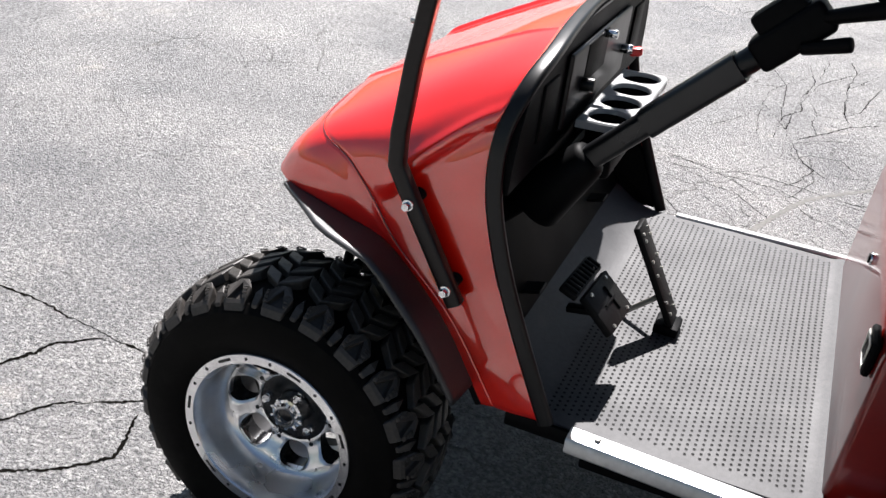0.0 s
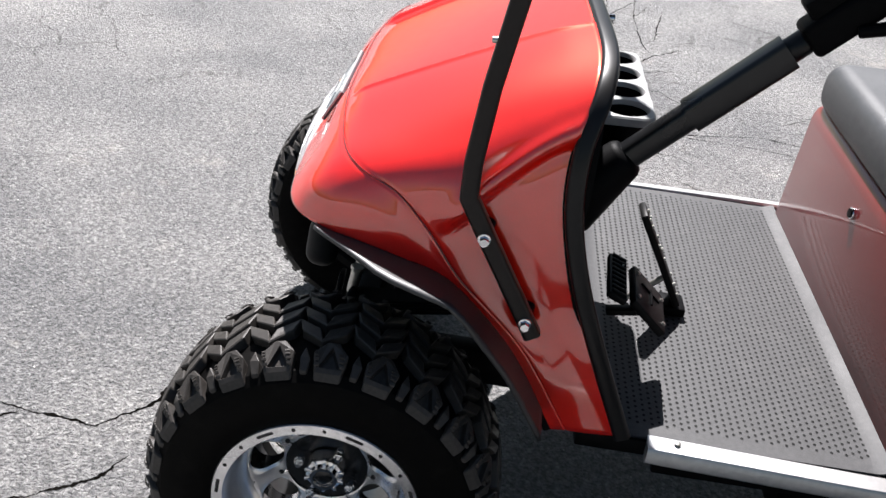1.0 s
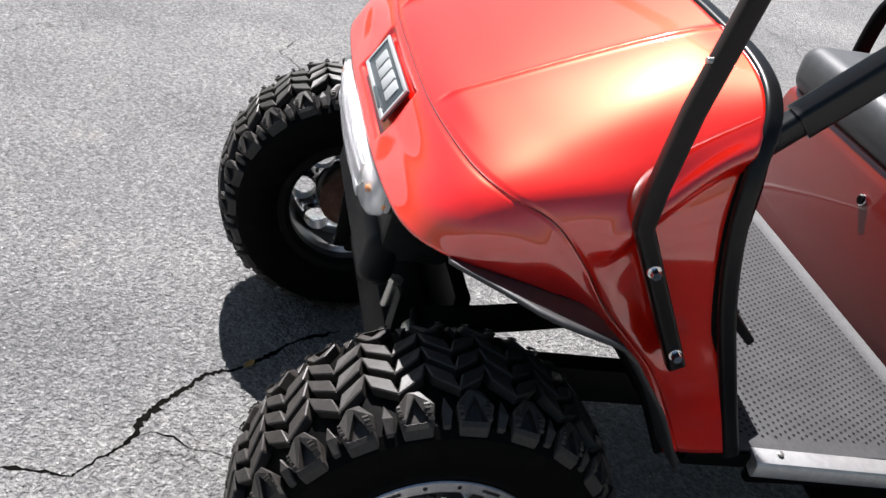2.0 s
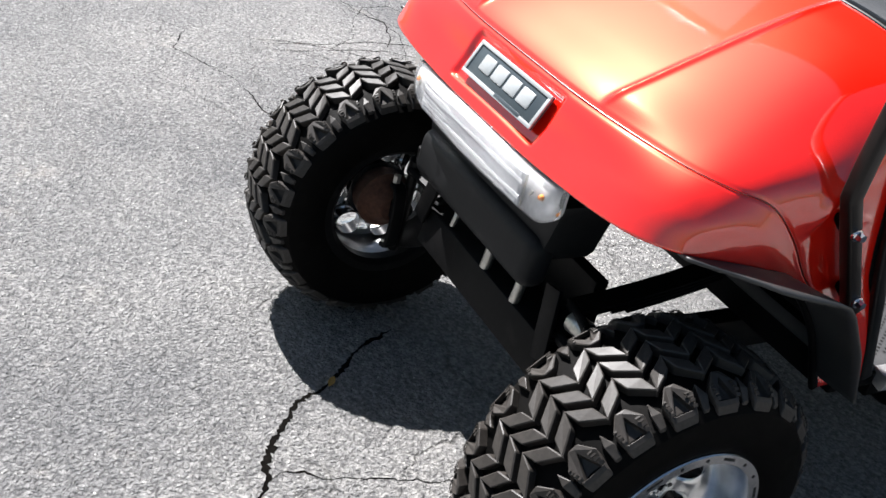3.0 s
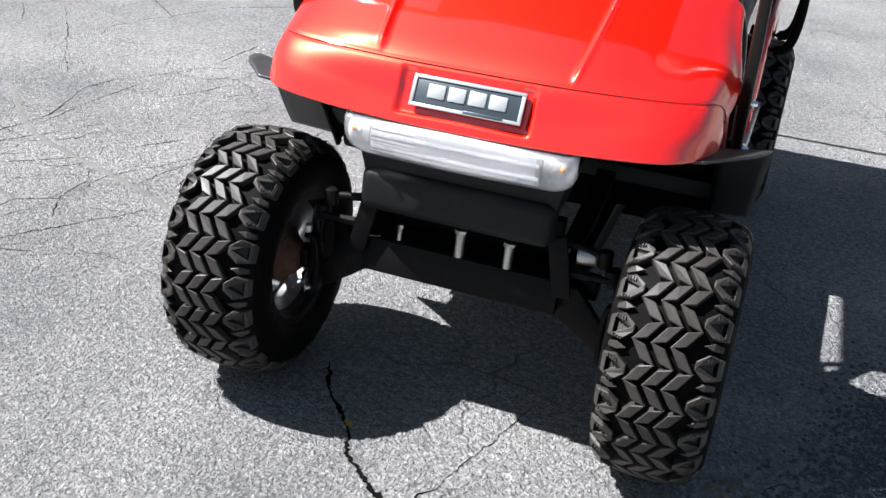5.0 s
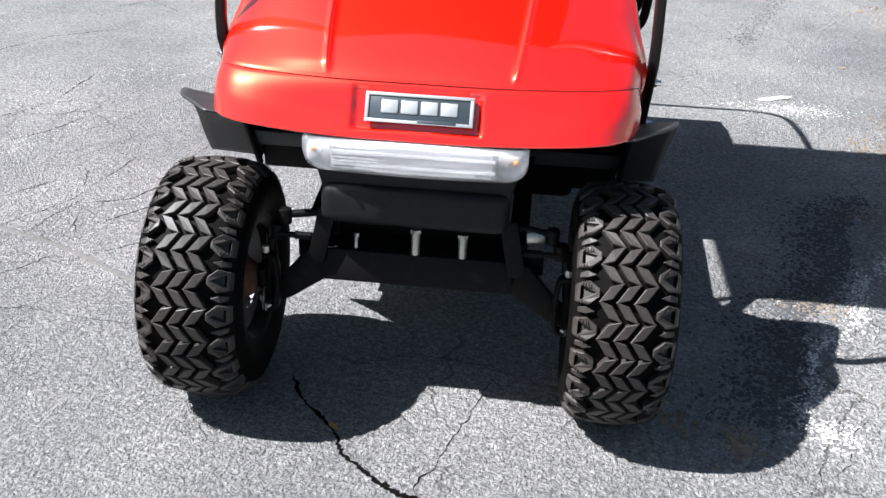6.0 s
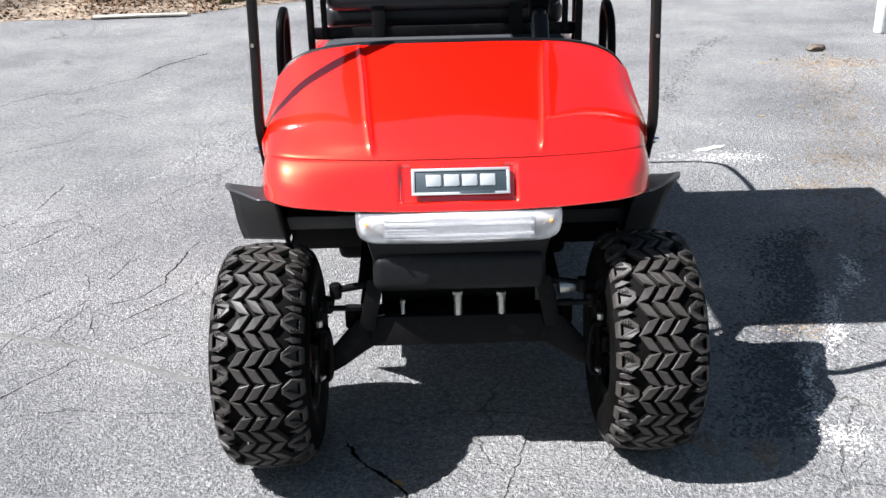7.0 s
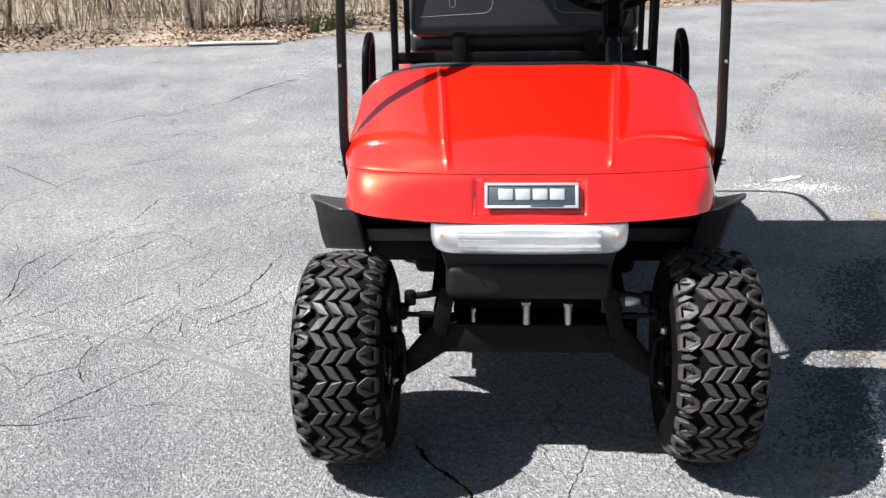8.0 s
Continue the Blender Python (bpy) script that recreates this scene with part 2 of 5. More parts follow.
    dome = nt.nodes.new("ShaderNodeMapRange")
    dome.interpolation_type = "SMOOTHSTEP"
    dome.inputs[1].default_value, dome.inputs[2].default_value, dome.inputs[4].default_value = 0.0, 0.24, 0.55
    L(pebble.outputs["Distance"], dome.inputs[0])
    worn = ramp_node(noise_node(62, 4, 0.6).outputs[0], 0.38, (0.72, 0.72, 0.73), 0.62, (1.16, 1.155, 1.14))
    base = mix_node("MULTIPLY", 1.0, base, worn.outputs[0])
    dust = ramp_node(noise_node(2.3, 10, 0.74).outputs[0], 0.60, (0, 0, 0), 0.72, (0.5, 0.5, 0.5))
    base = mix_node("MIX", dust.outputs[0], base, (0.52, 0.47, 0.42))

    # crazing: wandering cell edges, stronger in some patches
    warp = noise_node(5, 6, 0.6)
    shift = nt.nodes.new("ShaderNodeVectorMath")
    shift.operation = "MULTIPLY_ADD"
    shift.inputs[1].default_value = (0.22, 0.22, 0.0)
    L(warp.outputs["Color"], shift.inputs[0])
    L(co.outputs["Object"], shift.inputs[2])
    cell = nt.nodes.new("ShaderNodeTexVoronoi")
    cell.feature = "DISTANCE_TO_EDGE"
    cell.inputs["Scale"].default_value = 3.1
    L(shift.outputs[0], cell.inputs["Vector"])
    line = ramp_node(cell.outputs["Distance"], 0.004, (1, 1, 1), 0.014, (0, 0, 0))
    where = ramp_node(noise_node(1.3, 4).outputs[0], 0.48, (0, 0, 0), 0.64, (0.6, 0.6, 0.6))
    crack = nt.nodes.new("ShaderNodeMath")
    crack.operation = "MULTIPLY"
    L(line.outputs[0], crack.inputs[0])
    L(where.outputs[0], crack.inputs[1])
    base = mix_node("MIX", crack.outputs[0], base, (0.045, 0.042, 0.038))
    L(base, b.inputs["Base Color"])
    rough = nt.nodes.new("ShaderNodeMapRange")
    rough.inputs[3].default_value, rough.inputs[4].default_value = 0.6, 0.9
    L(grey.outputs[0], rough.inputs[0])
    L(rough.outputs[0], b.inputs["Roughness"])
    h = nt.nodes.new("ShaderNodeMath")
    h.operation = "SUBTRACT"
    L(stones.outputs["Distance"], h.inputs[1])
    h.inputs[0].default_value = 1.0
    h2 = nt.nodes.new("ShaderNodeMath")
    h2.operation = "MULTIPLY_ADD"
    h2.inputs[1].default_value = -2.5
    L(crack.outputs[0], h2.inputs[0])
    lump = nt.nodes.new("ShaderNodeMath")
    lump.operation = "MULTIPLY_ADD"
    lump.inputs[1].default_value = 2.0
    L(noise_node(112, 5, 0.7).outputs[0], lump.inputs[0])
    L(h.outputs[0], lump.inputs[2])
    L(lump.outputs[0], h2.inputs[2])
    coarse = nt.nodes.new("ShaderNodeMath")
    coarse.operation = "MULTIPLY_ADD"
    coarse.inputs[1].default_value = 2.4
    L(noise_node(46, 5, 0.72).outputs[0], coarse.inputs[0])
    L(h2.outputs[0], coarse.inputs[2])
    relief = nt.nodes.new("ShaderNodeMath")
    relief.operation = "ADD"
    L(coarse.outputs[0], relief.inputs[0])
    L(dome.outputs[0], relief.inputs[1])
    bp = nt.nodes.new("ShaderNodeBump")
    bp.inputs["Strength"].default_value, bp.inputs["Distance"].default_value = 1.0, 0.0054
    L(relief.outputs[0], bp.inputs["Height"])
    L(bp.outputs[0], b.inputs["Normal"])
    return m


ASPHALT = asphalt_material()


# ---- mesh helpers ----
def mesh_object(name, verts, faces, mat, parent=None, label="", smooth=True, angle=40):
    me = bpy.data.meshes.new(name)
    me.from_pydata([tuple(v) for v in verts], [], faces)
    me.update()
    ob = new(name, me)
    if mat:
        me.materials.append(mat)
    if smooth:
        me.polygons.foreach_set("use_smooth", [True] * len(me.polygons))
        me.set_sharp_from_angle(angle=radians(angle))
    if parent:
        ob.parent = parent
    if label:
        tagged(ob, label)
    return ob


def part(name, bm, mat, parent, label="", smooth=True, angle=40):
    me = bpy.data.meshes.new(name)
    bmesh.ops.recalc_face_normals(bm, faces=bm.faces)
    bm.to_mesh(me)
    bm.free()
    ob = new(name, me)
    me.materials.append(mat)
    if smooth:
        me.polygons.foreach_set("use_smooth", [True] * len(me.polygons))
        me.set_sharp_from_angle(angle=radians(angle))
    ob.parent = parent
    if label:
        tagged(ob, label)
    return ob


def add_box(bm, size, m=None, bevel=0.0, seg=2):
    r = bmesh.ops.create_cube(bm, size=1.0)
    vs = r["verts"]
    bmesh.ops.scale(bm, vec=size, verts=vs)
    if bevel:
        es = list({e for v in vs for e in v.link_edges})
        g = bmesh.ops.bevel(bm, geom=es, offset=bevel, segments=seg, affect="EDGES", profile=0.5)
        vs = list({v for f in g["faces"] for v in f.verts} | {v for v in vs if v.is_valid})
    if m is not None:
        bmesh.ops.transform(bm, matrix=m, verts=vs)
    return vs


def box_bm(size, m=None, bevel=0.004, seg=2):
    bm = bmesh.new()
    add_box(bm, size, m, bevel, seg)
    return bm


def add_cyl(bm, r0, r1, p0, p1, n=20, bevel=0.0):
    p0, p1 = Vector(p0), Vector(p1)
    d = p1 - p0
    q = d.to_track_quat("Z", "Y").to_matrix().to_4x4()
    m = Matrix.Translation((p0 + p1) / 2) @ q
    r = bmesh.ops.create_cone(bm, cap_ends=True, segments=n, radius1=r0, radius2=r1, depth=d.length, matrix=m)
    vs = r["verts"]
    if bevel:
        es = list({e for v in vs for e in v.link_edges if len(e.link_faces) == 2 and any(len(f.verts) > 4 for f in e.link_faces)})
        bmesh.ops.bevel(bm, geom=es, offset=bevel, segments=2, affect="EDGES", profile=0.5)
    return vs


def cyl_bm(r, p0, p1, n=20, bevel=0.0, r1=None):
    bm = bmesh.new()
    add_cyl(bm, r, r if r1 is None else r1, p0, p1, n, bevel)
    return bm


def catmull(ps, n):
    """n points along a smooth curve through the points ps."""
    ps = np.asarray(ps, float)
    k = len(ps)
    out = []
    for s in np.linspace(0, k - 1, n):
        i = min(int(s), k - 2)
        f = s - i
        p0, p1, p2, p3 = ps[max(i - 1, 0)], ps[i], ps[i + 1], ps[min(i + 2, k - 1)]
        if i == 0:
            p0 = 2 * p1 - p2
        if i == k - 2:
            p3 = 2 * p2 - p1
        out.append(0.5 * (2 * p1 + (p2 - p0) * f + (2 * p0 - 5 * p1 + 4 * p2 - p3) * f * f + (3 * p1 - p0 - 3 * p2 + p3) * f ** 3))
    return np.array(out)


def sweep(path, section, closed=True, up=(0, 0, 1), cap=True):
    """Verts and faces of a section (list of (a, b) across, up) carried along a path."""
    path = [Vector(p) for p in path]
    verts, faces = [], []
    k = len(section)
    up = Vector(up)
    for i, p in enumerate(path):
        t = (path[min(i + 1, len(path) - 1)] - path[max(i - 1, 0)]).normalized()
        side = t.cross(up)
        side = side.normalized() if side.length > 1e-5 else Vector((1, 0, 0))
        top = side.cross(t).normalized()
        verts += [p + side * a + top * b for a, b in section]
    for i in range(len(path) - 1):
        for j in range(k if closed else k - 1):
            j2 = (j + 1) % k
            faces.append((i * k + j, i * k + j2, (i + 1) * k + j2, (i + 1) * k + j))
    if cap and closed:
        faces.append(tuple(range(k - 1, -1, -1)))
        faces.append(tuple((len(path) - 1) * k + j for j in range(k)))
    return verts, faces


def ring(r, n=10, ry=None):
    return [(r * math.cos(2 * math.pi * i / n), (ry or r) * math.sin(2 * math.pi * i / n)) for i in range(n)]


def round_rect(w, h, r, n=3):
    pts = []
    for cx, cy, a0 in ((w / 2 - r, h / 2 - r, 0), (-w / 2 + r, h / 2 - r, 90), (-w / 2 + r, -h / 2 + r, 180), (w / 2 - r, -h / 2 + r, 270)):
        for i in range(n + 1):
            a = radians(a0 + 90 * i / n)
            pts.append((cx + r * math.cos(a), cy + r * math.sin(a)))
    return pts


def tube(name, path, section, mat, parent, label="", up=(0, 0, 1)):
    v, f = sweep(path, section, up=up)
    return mesh_object(name, v, f, mat, parent, label)


def lathe(profile, n=64, axis="x", close=False):
    """Verts and faces of a profile [(along, radius)] turned round an axis."""
    verts, faces = [], []
    k = len(profile)
    for i in range(n):
        a = 2 * math.pi * i / n
        for s, r in profile:
            verts.append((s, r * math.cos(a), r * math.sin(a)) if axis == "x" else (r * math.cos(a), r * math.sin(a), s))
    for i in range(n):
        i2 = (i + 1) % n
        for j in range(k if close else k - 1):
            j2 = (j + 1) % k
            faces.append((i * k + j, i * k + j2, i2 * k + j2, i2 * k + j))
    return verts, faces


def smoothstep(a, b, x):
    t = np.clip((x - a) / (b - a), 0, 1)
    return t * t * (3 - 2 * t)


def prism(outline, depth, m=None, bevel=0.0):
    """bmesh of a flat outline [(a, b)] in xz, given depth along y."""
    bm = bmesh.new()
    f = bm.faces.new([bm.verts.new((a, -depth / 2, b)) for a, b in outline])
    r = bmesh.ops.extrude_face_region(bm, geom=[f])
    bmesh.ops.translate(bm, vec=(0, depth, 0), verts=[v for v in r["geom"] if isinstance(v, bmesh.types.BMVert)])
    if bevel:
        bmesh.ops.bevel(bm, geom=list(bm.edges), offset=bevel, segments=2, affect="EDGES", profile=0.5)
    if m is not None:
        bmesh.ops.transform(bm, matrix=m, verts=list(bm.verts))
    return bm


# ---- ground ----
def ground():
    rings = [0, 3, 6, 12, 25, 60, 150, 400, 1500]
    verts, faces = [(0, 0, 0)], []
    n = 48
    for r in rings[1:]:
        verts += [(r * math.cos(2 * math.pi * i / n), r * math.sin(2 * math.pi * i / n), 0) for i in range(n)]
    for i in range(n):
        faces.append((0, 1 + i, 1 + (i + 1) % n))
    for k in range(len(rings) - 2):
        a, b = 1 + k * n, 1 + (k + 1) * n
        for i in range(n):
            faces.append((a + i, b + i, b + (i + 1) % n, a + (i + 1) % n))
    g = mesh_object("ground", verts, faces, ASPHALT, smooth=False)
    tagged(g, "weathered grey asphalt car park with cracks", "ground", kind="structure")
    return g


ground()


def crack(points, width, seed):
    """A jagged crack along points on the ground, with crumbled edges of uneven width."""
    rng = random.Random(seed)
    if width < 0.0042:
        width *= 0.7  # fine cracks are mostly closed
    ps = [points[0]]
    for (x0, y0), (x1, y1) in zip(points, points[1:]):
        d = math.hypot(x1 - x0, y1 - y0)
        k = max(2, int(d / 0.006))
        wx = wy = 0.0
        for i in range(1, k + 1):
            f = i / k
            wx, wy = wx * 0.8 + rng.gauss(0, 0.0021), wy * 0.8 + rng.gauss(0, 0.0021)
            fade = min(1.0, 4 * f, 4 * (1 - f))
            ps.append((x0 + (x1 - x0) * f + wx * fade, y0 + (y1 - y0) * f + wy * fade))
    verts, faces = [], []
    swell = 0.6
    for i, (x, y) in enumerate(ps):
        a, b = ps[max(i - 1, 0)], ps[min(i + 1, len(ps) - 1)]
        t = Vector((b[0] - a[0], b[1] - a[1])).normalized()
        swell = min(1.3, max(0.22, swell + rng.gauss(0, 0.12)))
        ends = min(1, 0.15 + i / 14, 0.15 + (len(ps) - 1 - i) / 14)
        w0, w1 = (width * swell * ends * rng.uniform(0.35, 1.6) for _ in range(2))
        verts += [(x - t.y * w0, y + t.x * w0, 0.0008), (x + t.y * w1, y - t.x * w1, 0.0008)]
    for i in range(len(ps) - 1):
        faces.append((2 * i, 2 * i + 1, 2 * i + 3, 2 * i + 2))
    ob = mesh_object("crack", verts, faces, CRACK, smooth=False)
    return tagged(ob, "dark jagged crack in the grey asphalt", "crack", "asphalt cracks", "structure")


crack([(0.12, -1.62), (0.12, -1.38), (0.15, -1.18), (0.16, -1.10), (0.18, -0.92), (0.082, -0.83), (0.002, -0.80), (-0.052, -0.76), (-0.135, -0.69), (-0.158, -0.626), (-0.21, -0.56), (-0.286, -0.478), (-0.33, -0.38)], 0.0064, 5)
crack([(0.52, -1.29), (0.39, -1.23), (0.25, -1.18), (0.17, -1.09)], 0.0048, 6)
crack([(0.62, -1.11), (0.55, -1.08), (0.44, -1.02), (0.33, -0.86), (0.25, -0.82)], 0.0043, 7)
crack([(0.76, -1.04), (0.67, -0.96), (0.61, -0.87), (0.52, -0.79), (0.37, -0.84)], 0.0043, 8)
crack([(-2.34, -0.50), (-2.23, -0.40), (-2.05, -0.49), (-1.78, -0.34), (-1.53, -0.32), (-1.35, -0.25)], 0.003, 14)
crack([(-2.16, -0.19), (-2.11, 0.10), (-2.15, 0.32), (-2.08, 0.76)], 0.003, 15)
crack([(-2.06, 0.54), (-2.06, 0.82), (-2.03, 1.23), (-1.92, 1.58), (-1.9, 2.0)], 0.003, 16)
crack([(-1.67, -0.21), (-1.53, 0.03), (-1.18, 0.12), (-0.93, 0.35)], 0.0022, 17)
crack([(-1.55, 0.11), (-1.53, 0.29), (-1.37, 0.57), (-1.3, 1.0)], 0.0022, 18)
crack([(-3.13, 2.67), (-2.57, 2.20), (-2.42, 2.54), (-2.1, 2.8)], 0.003, 19)
crack([(-1.92, 0.07), (-1.91, 0.22), (-1.68, 0.40)], 0.0025, 20)
crack([(-2.69, 0.38), (-2.43, 0.45), (-2.26, 0.60), (-2.27, 0.79)], 0.003, 21)
crack([(-3.20, 0.20), (-2.84, 0.34), (-3.24, 0.36), (-3.76, 0.44), (-4.23, 0.67)], 0.004, 22)
crack([(-4.13, 0.37), (-3.79, 0.42), (-3.42, 0.37), (-3.2, 0.39), (-3.02, 0.31), (-2.68, 0.3)], 0.004, 23)
crack([(-2.66, 0.37), (-2.49, 0.4), (-2.38, 0.5), (-2.18, 0.44), (-2.06, 0.36)], 0.003, 24)
crack([(-2.68, 0.36), (-2.86, 0.48), (-3.12, 0.63), (-3.28, 0.79)], 0.004, 25)
crack([(-2.36, 0.5), (-2.39, 0.65), (-2.42, 0.72), (-2.5, 0.79)], 0.003, 26)
crack([(-4.43, 0.59), (-4.17, 0.63), (-3.8, 0.59), (-3.32, 0.59), (-3.12, 0.63)], 0.004, 27)
crack([(-2.06, -0.14), (-2.04, -0.02), (-2.06, 0.18), (-2.06, 0.36), (-2.01, 0.45), (-1.94, 0.54)], 0.0028, 28)
crack([(-3.37, 0.42), (-3.21, 0.46), (-3.02, 0.45), (-2.86, 0.48)], 0.003, 29)
crack([(-2.42, 0.72), (-2.22, 0.7), (-2.11, 0.71)], 0.0025, 30)
crack([(0.071, -0.819), (0.052, -0.781), (0.087, -0.721), (0.105, -0.654), (0.122, -0.59), (0.155, -0.512), (0.172, -0.433), (0.199, -0.341)], 0.0034, 61)
crack([(-1.684, 0.405), (-1.625, 0.536), (-1.514, 0.704)], 0.003, 62)
crack([(-1.693, -0.138), (-1.661, -0.001), (-1.55, 0.064), (-1.563, 0.194), (-1.528, 0.263)], 0.003, 63)
crack([(-1.545, -0.329), (-1.41, -0.222), (-1.184, -0.181), (-0.954, -0.21), (-0.761, -0.223)], 0.003, 64)
crack([(-1.645, 1.199), (-1.55, 1.336), (-1.482, 1.505), (-1.389, 1.661), (-1.308, 1.845), (-1.184, 2.004), (-1.068, 2.264)], 0.0034, 70)
crack([(-1.831, 1.367), (-1.744, 1.491), (-1.659, 1.646), (-1.592, 1.794)], 0.0027, 71)
crack([(-1.859, 1.074), (-1.775, 1.176), (-1.687, 1.399)], 0.0027, 72)
crack([(-1.538, 0.915), (-1.47, 1.036), (-1.439, 1.159)], 0.003, 73)
crack([(-1.623, 0.555), (-1.56, 0.62), (-1.486, 0.725)], 0.0027, 74)
crack([(-1.315, 0.537), (-1.181, 0.594), (-1.104, 0.725), (-1.12, 0.809), (-1.095, 0.926), (-1.079, 1.101), (-1.046, 1.2)], 0.0036, 75)
crack([(-2.135, 1.474), (-2.067, 1.502), (-2.01, 1.562)], 0.0027, 76)
crack([(-1.208, 1.496), (-1.171, 1.367), (-1.111, 1.237)], 0.0027, 77)
crack([(-1.131, 1.571), (-1.11, 1.709), (-1.038, 1.844)], 0.0027, 78)
crack([(-1.072, 0.505), (-1.015, 0.631), (-0.944, 0.821)], 0.0027, 79)
crack([(-2.937, 3.397), (-2.844, 3.728), (-2.657, 3.967), (-2.518, 3.909), (-2.3, 4.251), (-2.184, 4.357), (-2.139, 4.59), (-2.068, 4.835), (-1.836, 5.225)], 0.006, 80)
crack([(-1.452, 0.865), (-1.404, 0.75), (-1.382, 0.668)], 0.0027, 81)
crack([(-2.337, 3.255), (-2.185, 3.465), (-1.936, 3.236)], 0.005, 82)
crack([(1.005, -0.627), (1.082, -0.549), (1.129, -0.409), (1.178, -0.349)], 0.0027, 83)
crack([(0.597, -0.484), (0.637, -0.58)], 0.0027, 84)
crack([(0.739, -0.43), (0.79, -0.365), (0.854, -0.373)], 0.0027, 85)

crack([(-2.075, 0.564), (-2.11, 0.744), (-2.189, 0.998), (-2.156, 1.154), (-2.069, 1.286), (-1.942, 1.461)], 0.0034, 90)
crack([(-2.64, 1.689), (-2.695, 1.854), (-2.632, 2.074), (-2.513, 2.263)], 0.0036, 91)
crack([(-1.546, 0.077), (-1.475, -0.05)], 0.0034, 92)
crack([(-1.577, -0.33), (-1.487, -0.202), (-1.39, -0.066), (-1.308, 0.044), (-1.23, 0.161)], 0.003, 93)
crack([(-1.398, 0.322), (-1.364, 0.479), (-1.337, 0.551), (-1.248, 0.303)], 0.003, 94)
crack([(-1.21, 0.369), (-1.112, 0.507), (-0.986, 0.654)], 0.0028, 95)
crack([(-2.529, 1.572), (-2.329, 1.65)], 0.003, 96)
crack([(-2.539, 0.577), (-2.68, 0.64), (-2.8, 0.75)], 0.003, 97)
crack([(-3.867, 0.4), (-3.677, 0.297), (-3.415, 0.207), (-2.95, 0.20), (-2.663, 0.224)], 0.0038, 98)
crack([(-3.256, 0.587), (-3.402, 0.667), (-3.747, 0.726), (-4.024, 0.781)], 0.0038, 99)
crack([(-2.645, 0.362), (-2.812, 0.526), (-2.888, 0.659), (-2.924, 0.785)], 0.0034, 100)
crack([(-2.061, 0.352), (-1.964, 0.421), (-1.909, 0.475), (-1.856, 0.527), (-1.845, 0.512), (-1.827, 0.609), (-1.718, 0.69)], 0.003, 101)
crack([(-1.896, 0.234), (-1.72, 0.281), (-1.66, 0.36)], 0.0026, 102)
crack([(-1.433, -0.322), (-1.299, -0.241), (-1.162, -0.158), (-1.13, -0.064), (-1.123, -0.017)], 0.0026, 110)
crack([(-2.543, 1.661), (-2.409, 1.66), (-2.31, 1.705)], 0.0026, 111)
crack([(-1.459, 1.057), (-1.383, 1.228)], 0.0026, 112)
crack([(-3.144, 2.042), (-2.777, 1.617), (-2.545, 1.313), (-2.373, 1.122)], 0.0026, 113)
crack([(-3.395, 2.004), (-3.122, 1.693)], 0.0026, 114)
crack([(-2.447, 0.977), (-2.39, 1.034)], 0.0026, 115)
crack([(-2.098, -0.145), (-2.117, 0.012), (-2.073, 0.131), (-1.96, 0.275), (-1.787, 0.397)], 0.0024, 116)
crack([(-4.056, 0.12), (-3.593, 0.282), (-3.047, 0.303), (-2.777, 0.352), (-2.387, 0.351)], 0.0024, 117)
crack([(-2.612, 0.002), (-2.905, 0.138), (-3.047, 0.303)], 0.0024, 118)
crack([(-2.387, 0.351), (-2.551, 0.465), (-2.585, 0.601), (-2.445, 0.695)], 0.0024, 119)
crack([(-5.982, 0.157), (-5.02, 0.333), (-4.261, 0.473), (-3.849, 0.436)], 0.0024, 120)
crack([(-3.849, 0.436), (-3.832, 0.608), (-4.296, 0.787)], 0.0024, 121)
crack([(-5.329, -0.235), (-5.144, -0.138), (-5.499, 0.007)], 0.0024, 122)
crack([(-3.5, -0.196), (-3.413, -0.038), (-3.499, 0.178), (-3.593, 0.282)], 0.0024, 123)
crack([(-6.067, 0.424), (-5.259, 0.564), (-5.151, 0.784)], 0.0024, 124)
crack([(-2.073, 0.131), (-2.183, 0.271), (-2.387, 0.351)], 0.0024, 125)
crack([(-1.96, 0.275), (-1.978, 0.42), (-1.927, 0.587), (-1.851, 0.708)], 0.0024, 126)
crack([(-2.551, 0.465), (-2.233, 0.508), (-1.978, 0.42)], 0.0024, 127)


def joint_strip():
    """Old filler worked flush into a joint, paler and smoother than the asphalt round it."""
    line = catmull([(-2.46, 0.875), (-2.07, 0.53), (-1.79, 0.40), (-1.54, 0.315), (-1.24, 0.20), (-1.01, 0.07), (-0.83, -0.02), (-0.55, -0.10)], 160)
    rng = random.Random(31)
    verts, faces = [], []
    for i, p in enumerate(line):
        a, b = line[max(i - 1, 0)], line[min(i + 1, len(line) - 1)]
        t = Vector((b[0] - a[0], b[1] - a[1])).normalized()
        for f, z in ((-1.0, 0.0002), (-0.5, 0.0012), (0.5, 0.0012), (1.0, 0.0002)):
            w = 0.013 * f * (1 + (rng.uniform(-0.3, 0.3) if abs(f) == 1 else 0))
            verts.append((p[0] - t.y * w, p[1] + t.x * w, z))
    for i in range(len(line) - 1):
        for j in range(3):
            faces.append((4 * i + j, 4 * i + j + 1, 4 * i + j + 5, 4 * i + j + 4))
    ob = mesh_object("joint_filler", verts, faces, FILLER)
    return tagged(ob, "pale worn filler strip along a joint in the asphalt", "filler strip", kind="structure")


joint_strip()

# ---- golf cart ----
cart = new("golf_cart")
tagged(cart, "lifted red golf cart with knobby off-road tyres", "golf cart")

AXLE_Y, HUB_Z, TRACK, TYRE_R = -0.382, 0.298, 0.495, 0.300

# cowl: loft stations from the middle of the hood (first) round to the foot of the side (last);
# each runs from the rear rim over the top, past the seam, to the lower edge: (x, y, z)
STATIONS = []


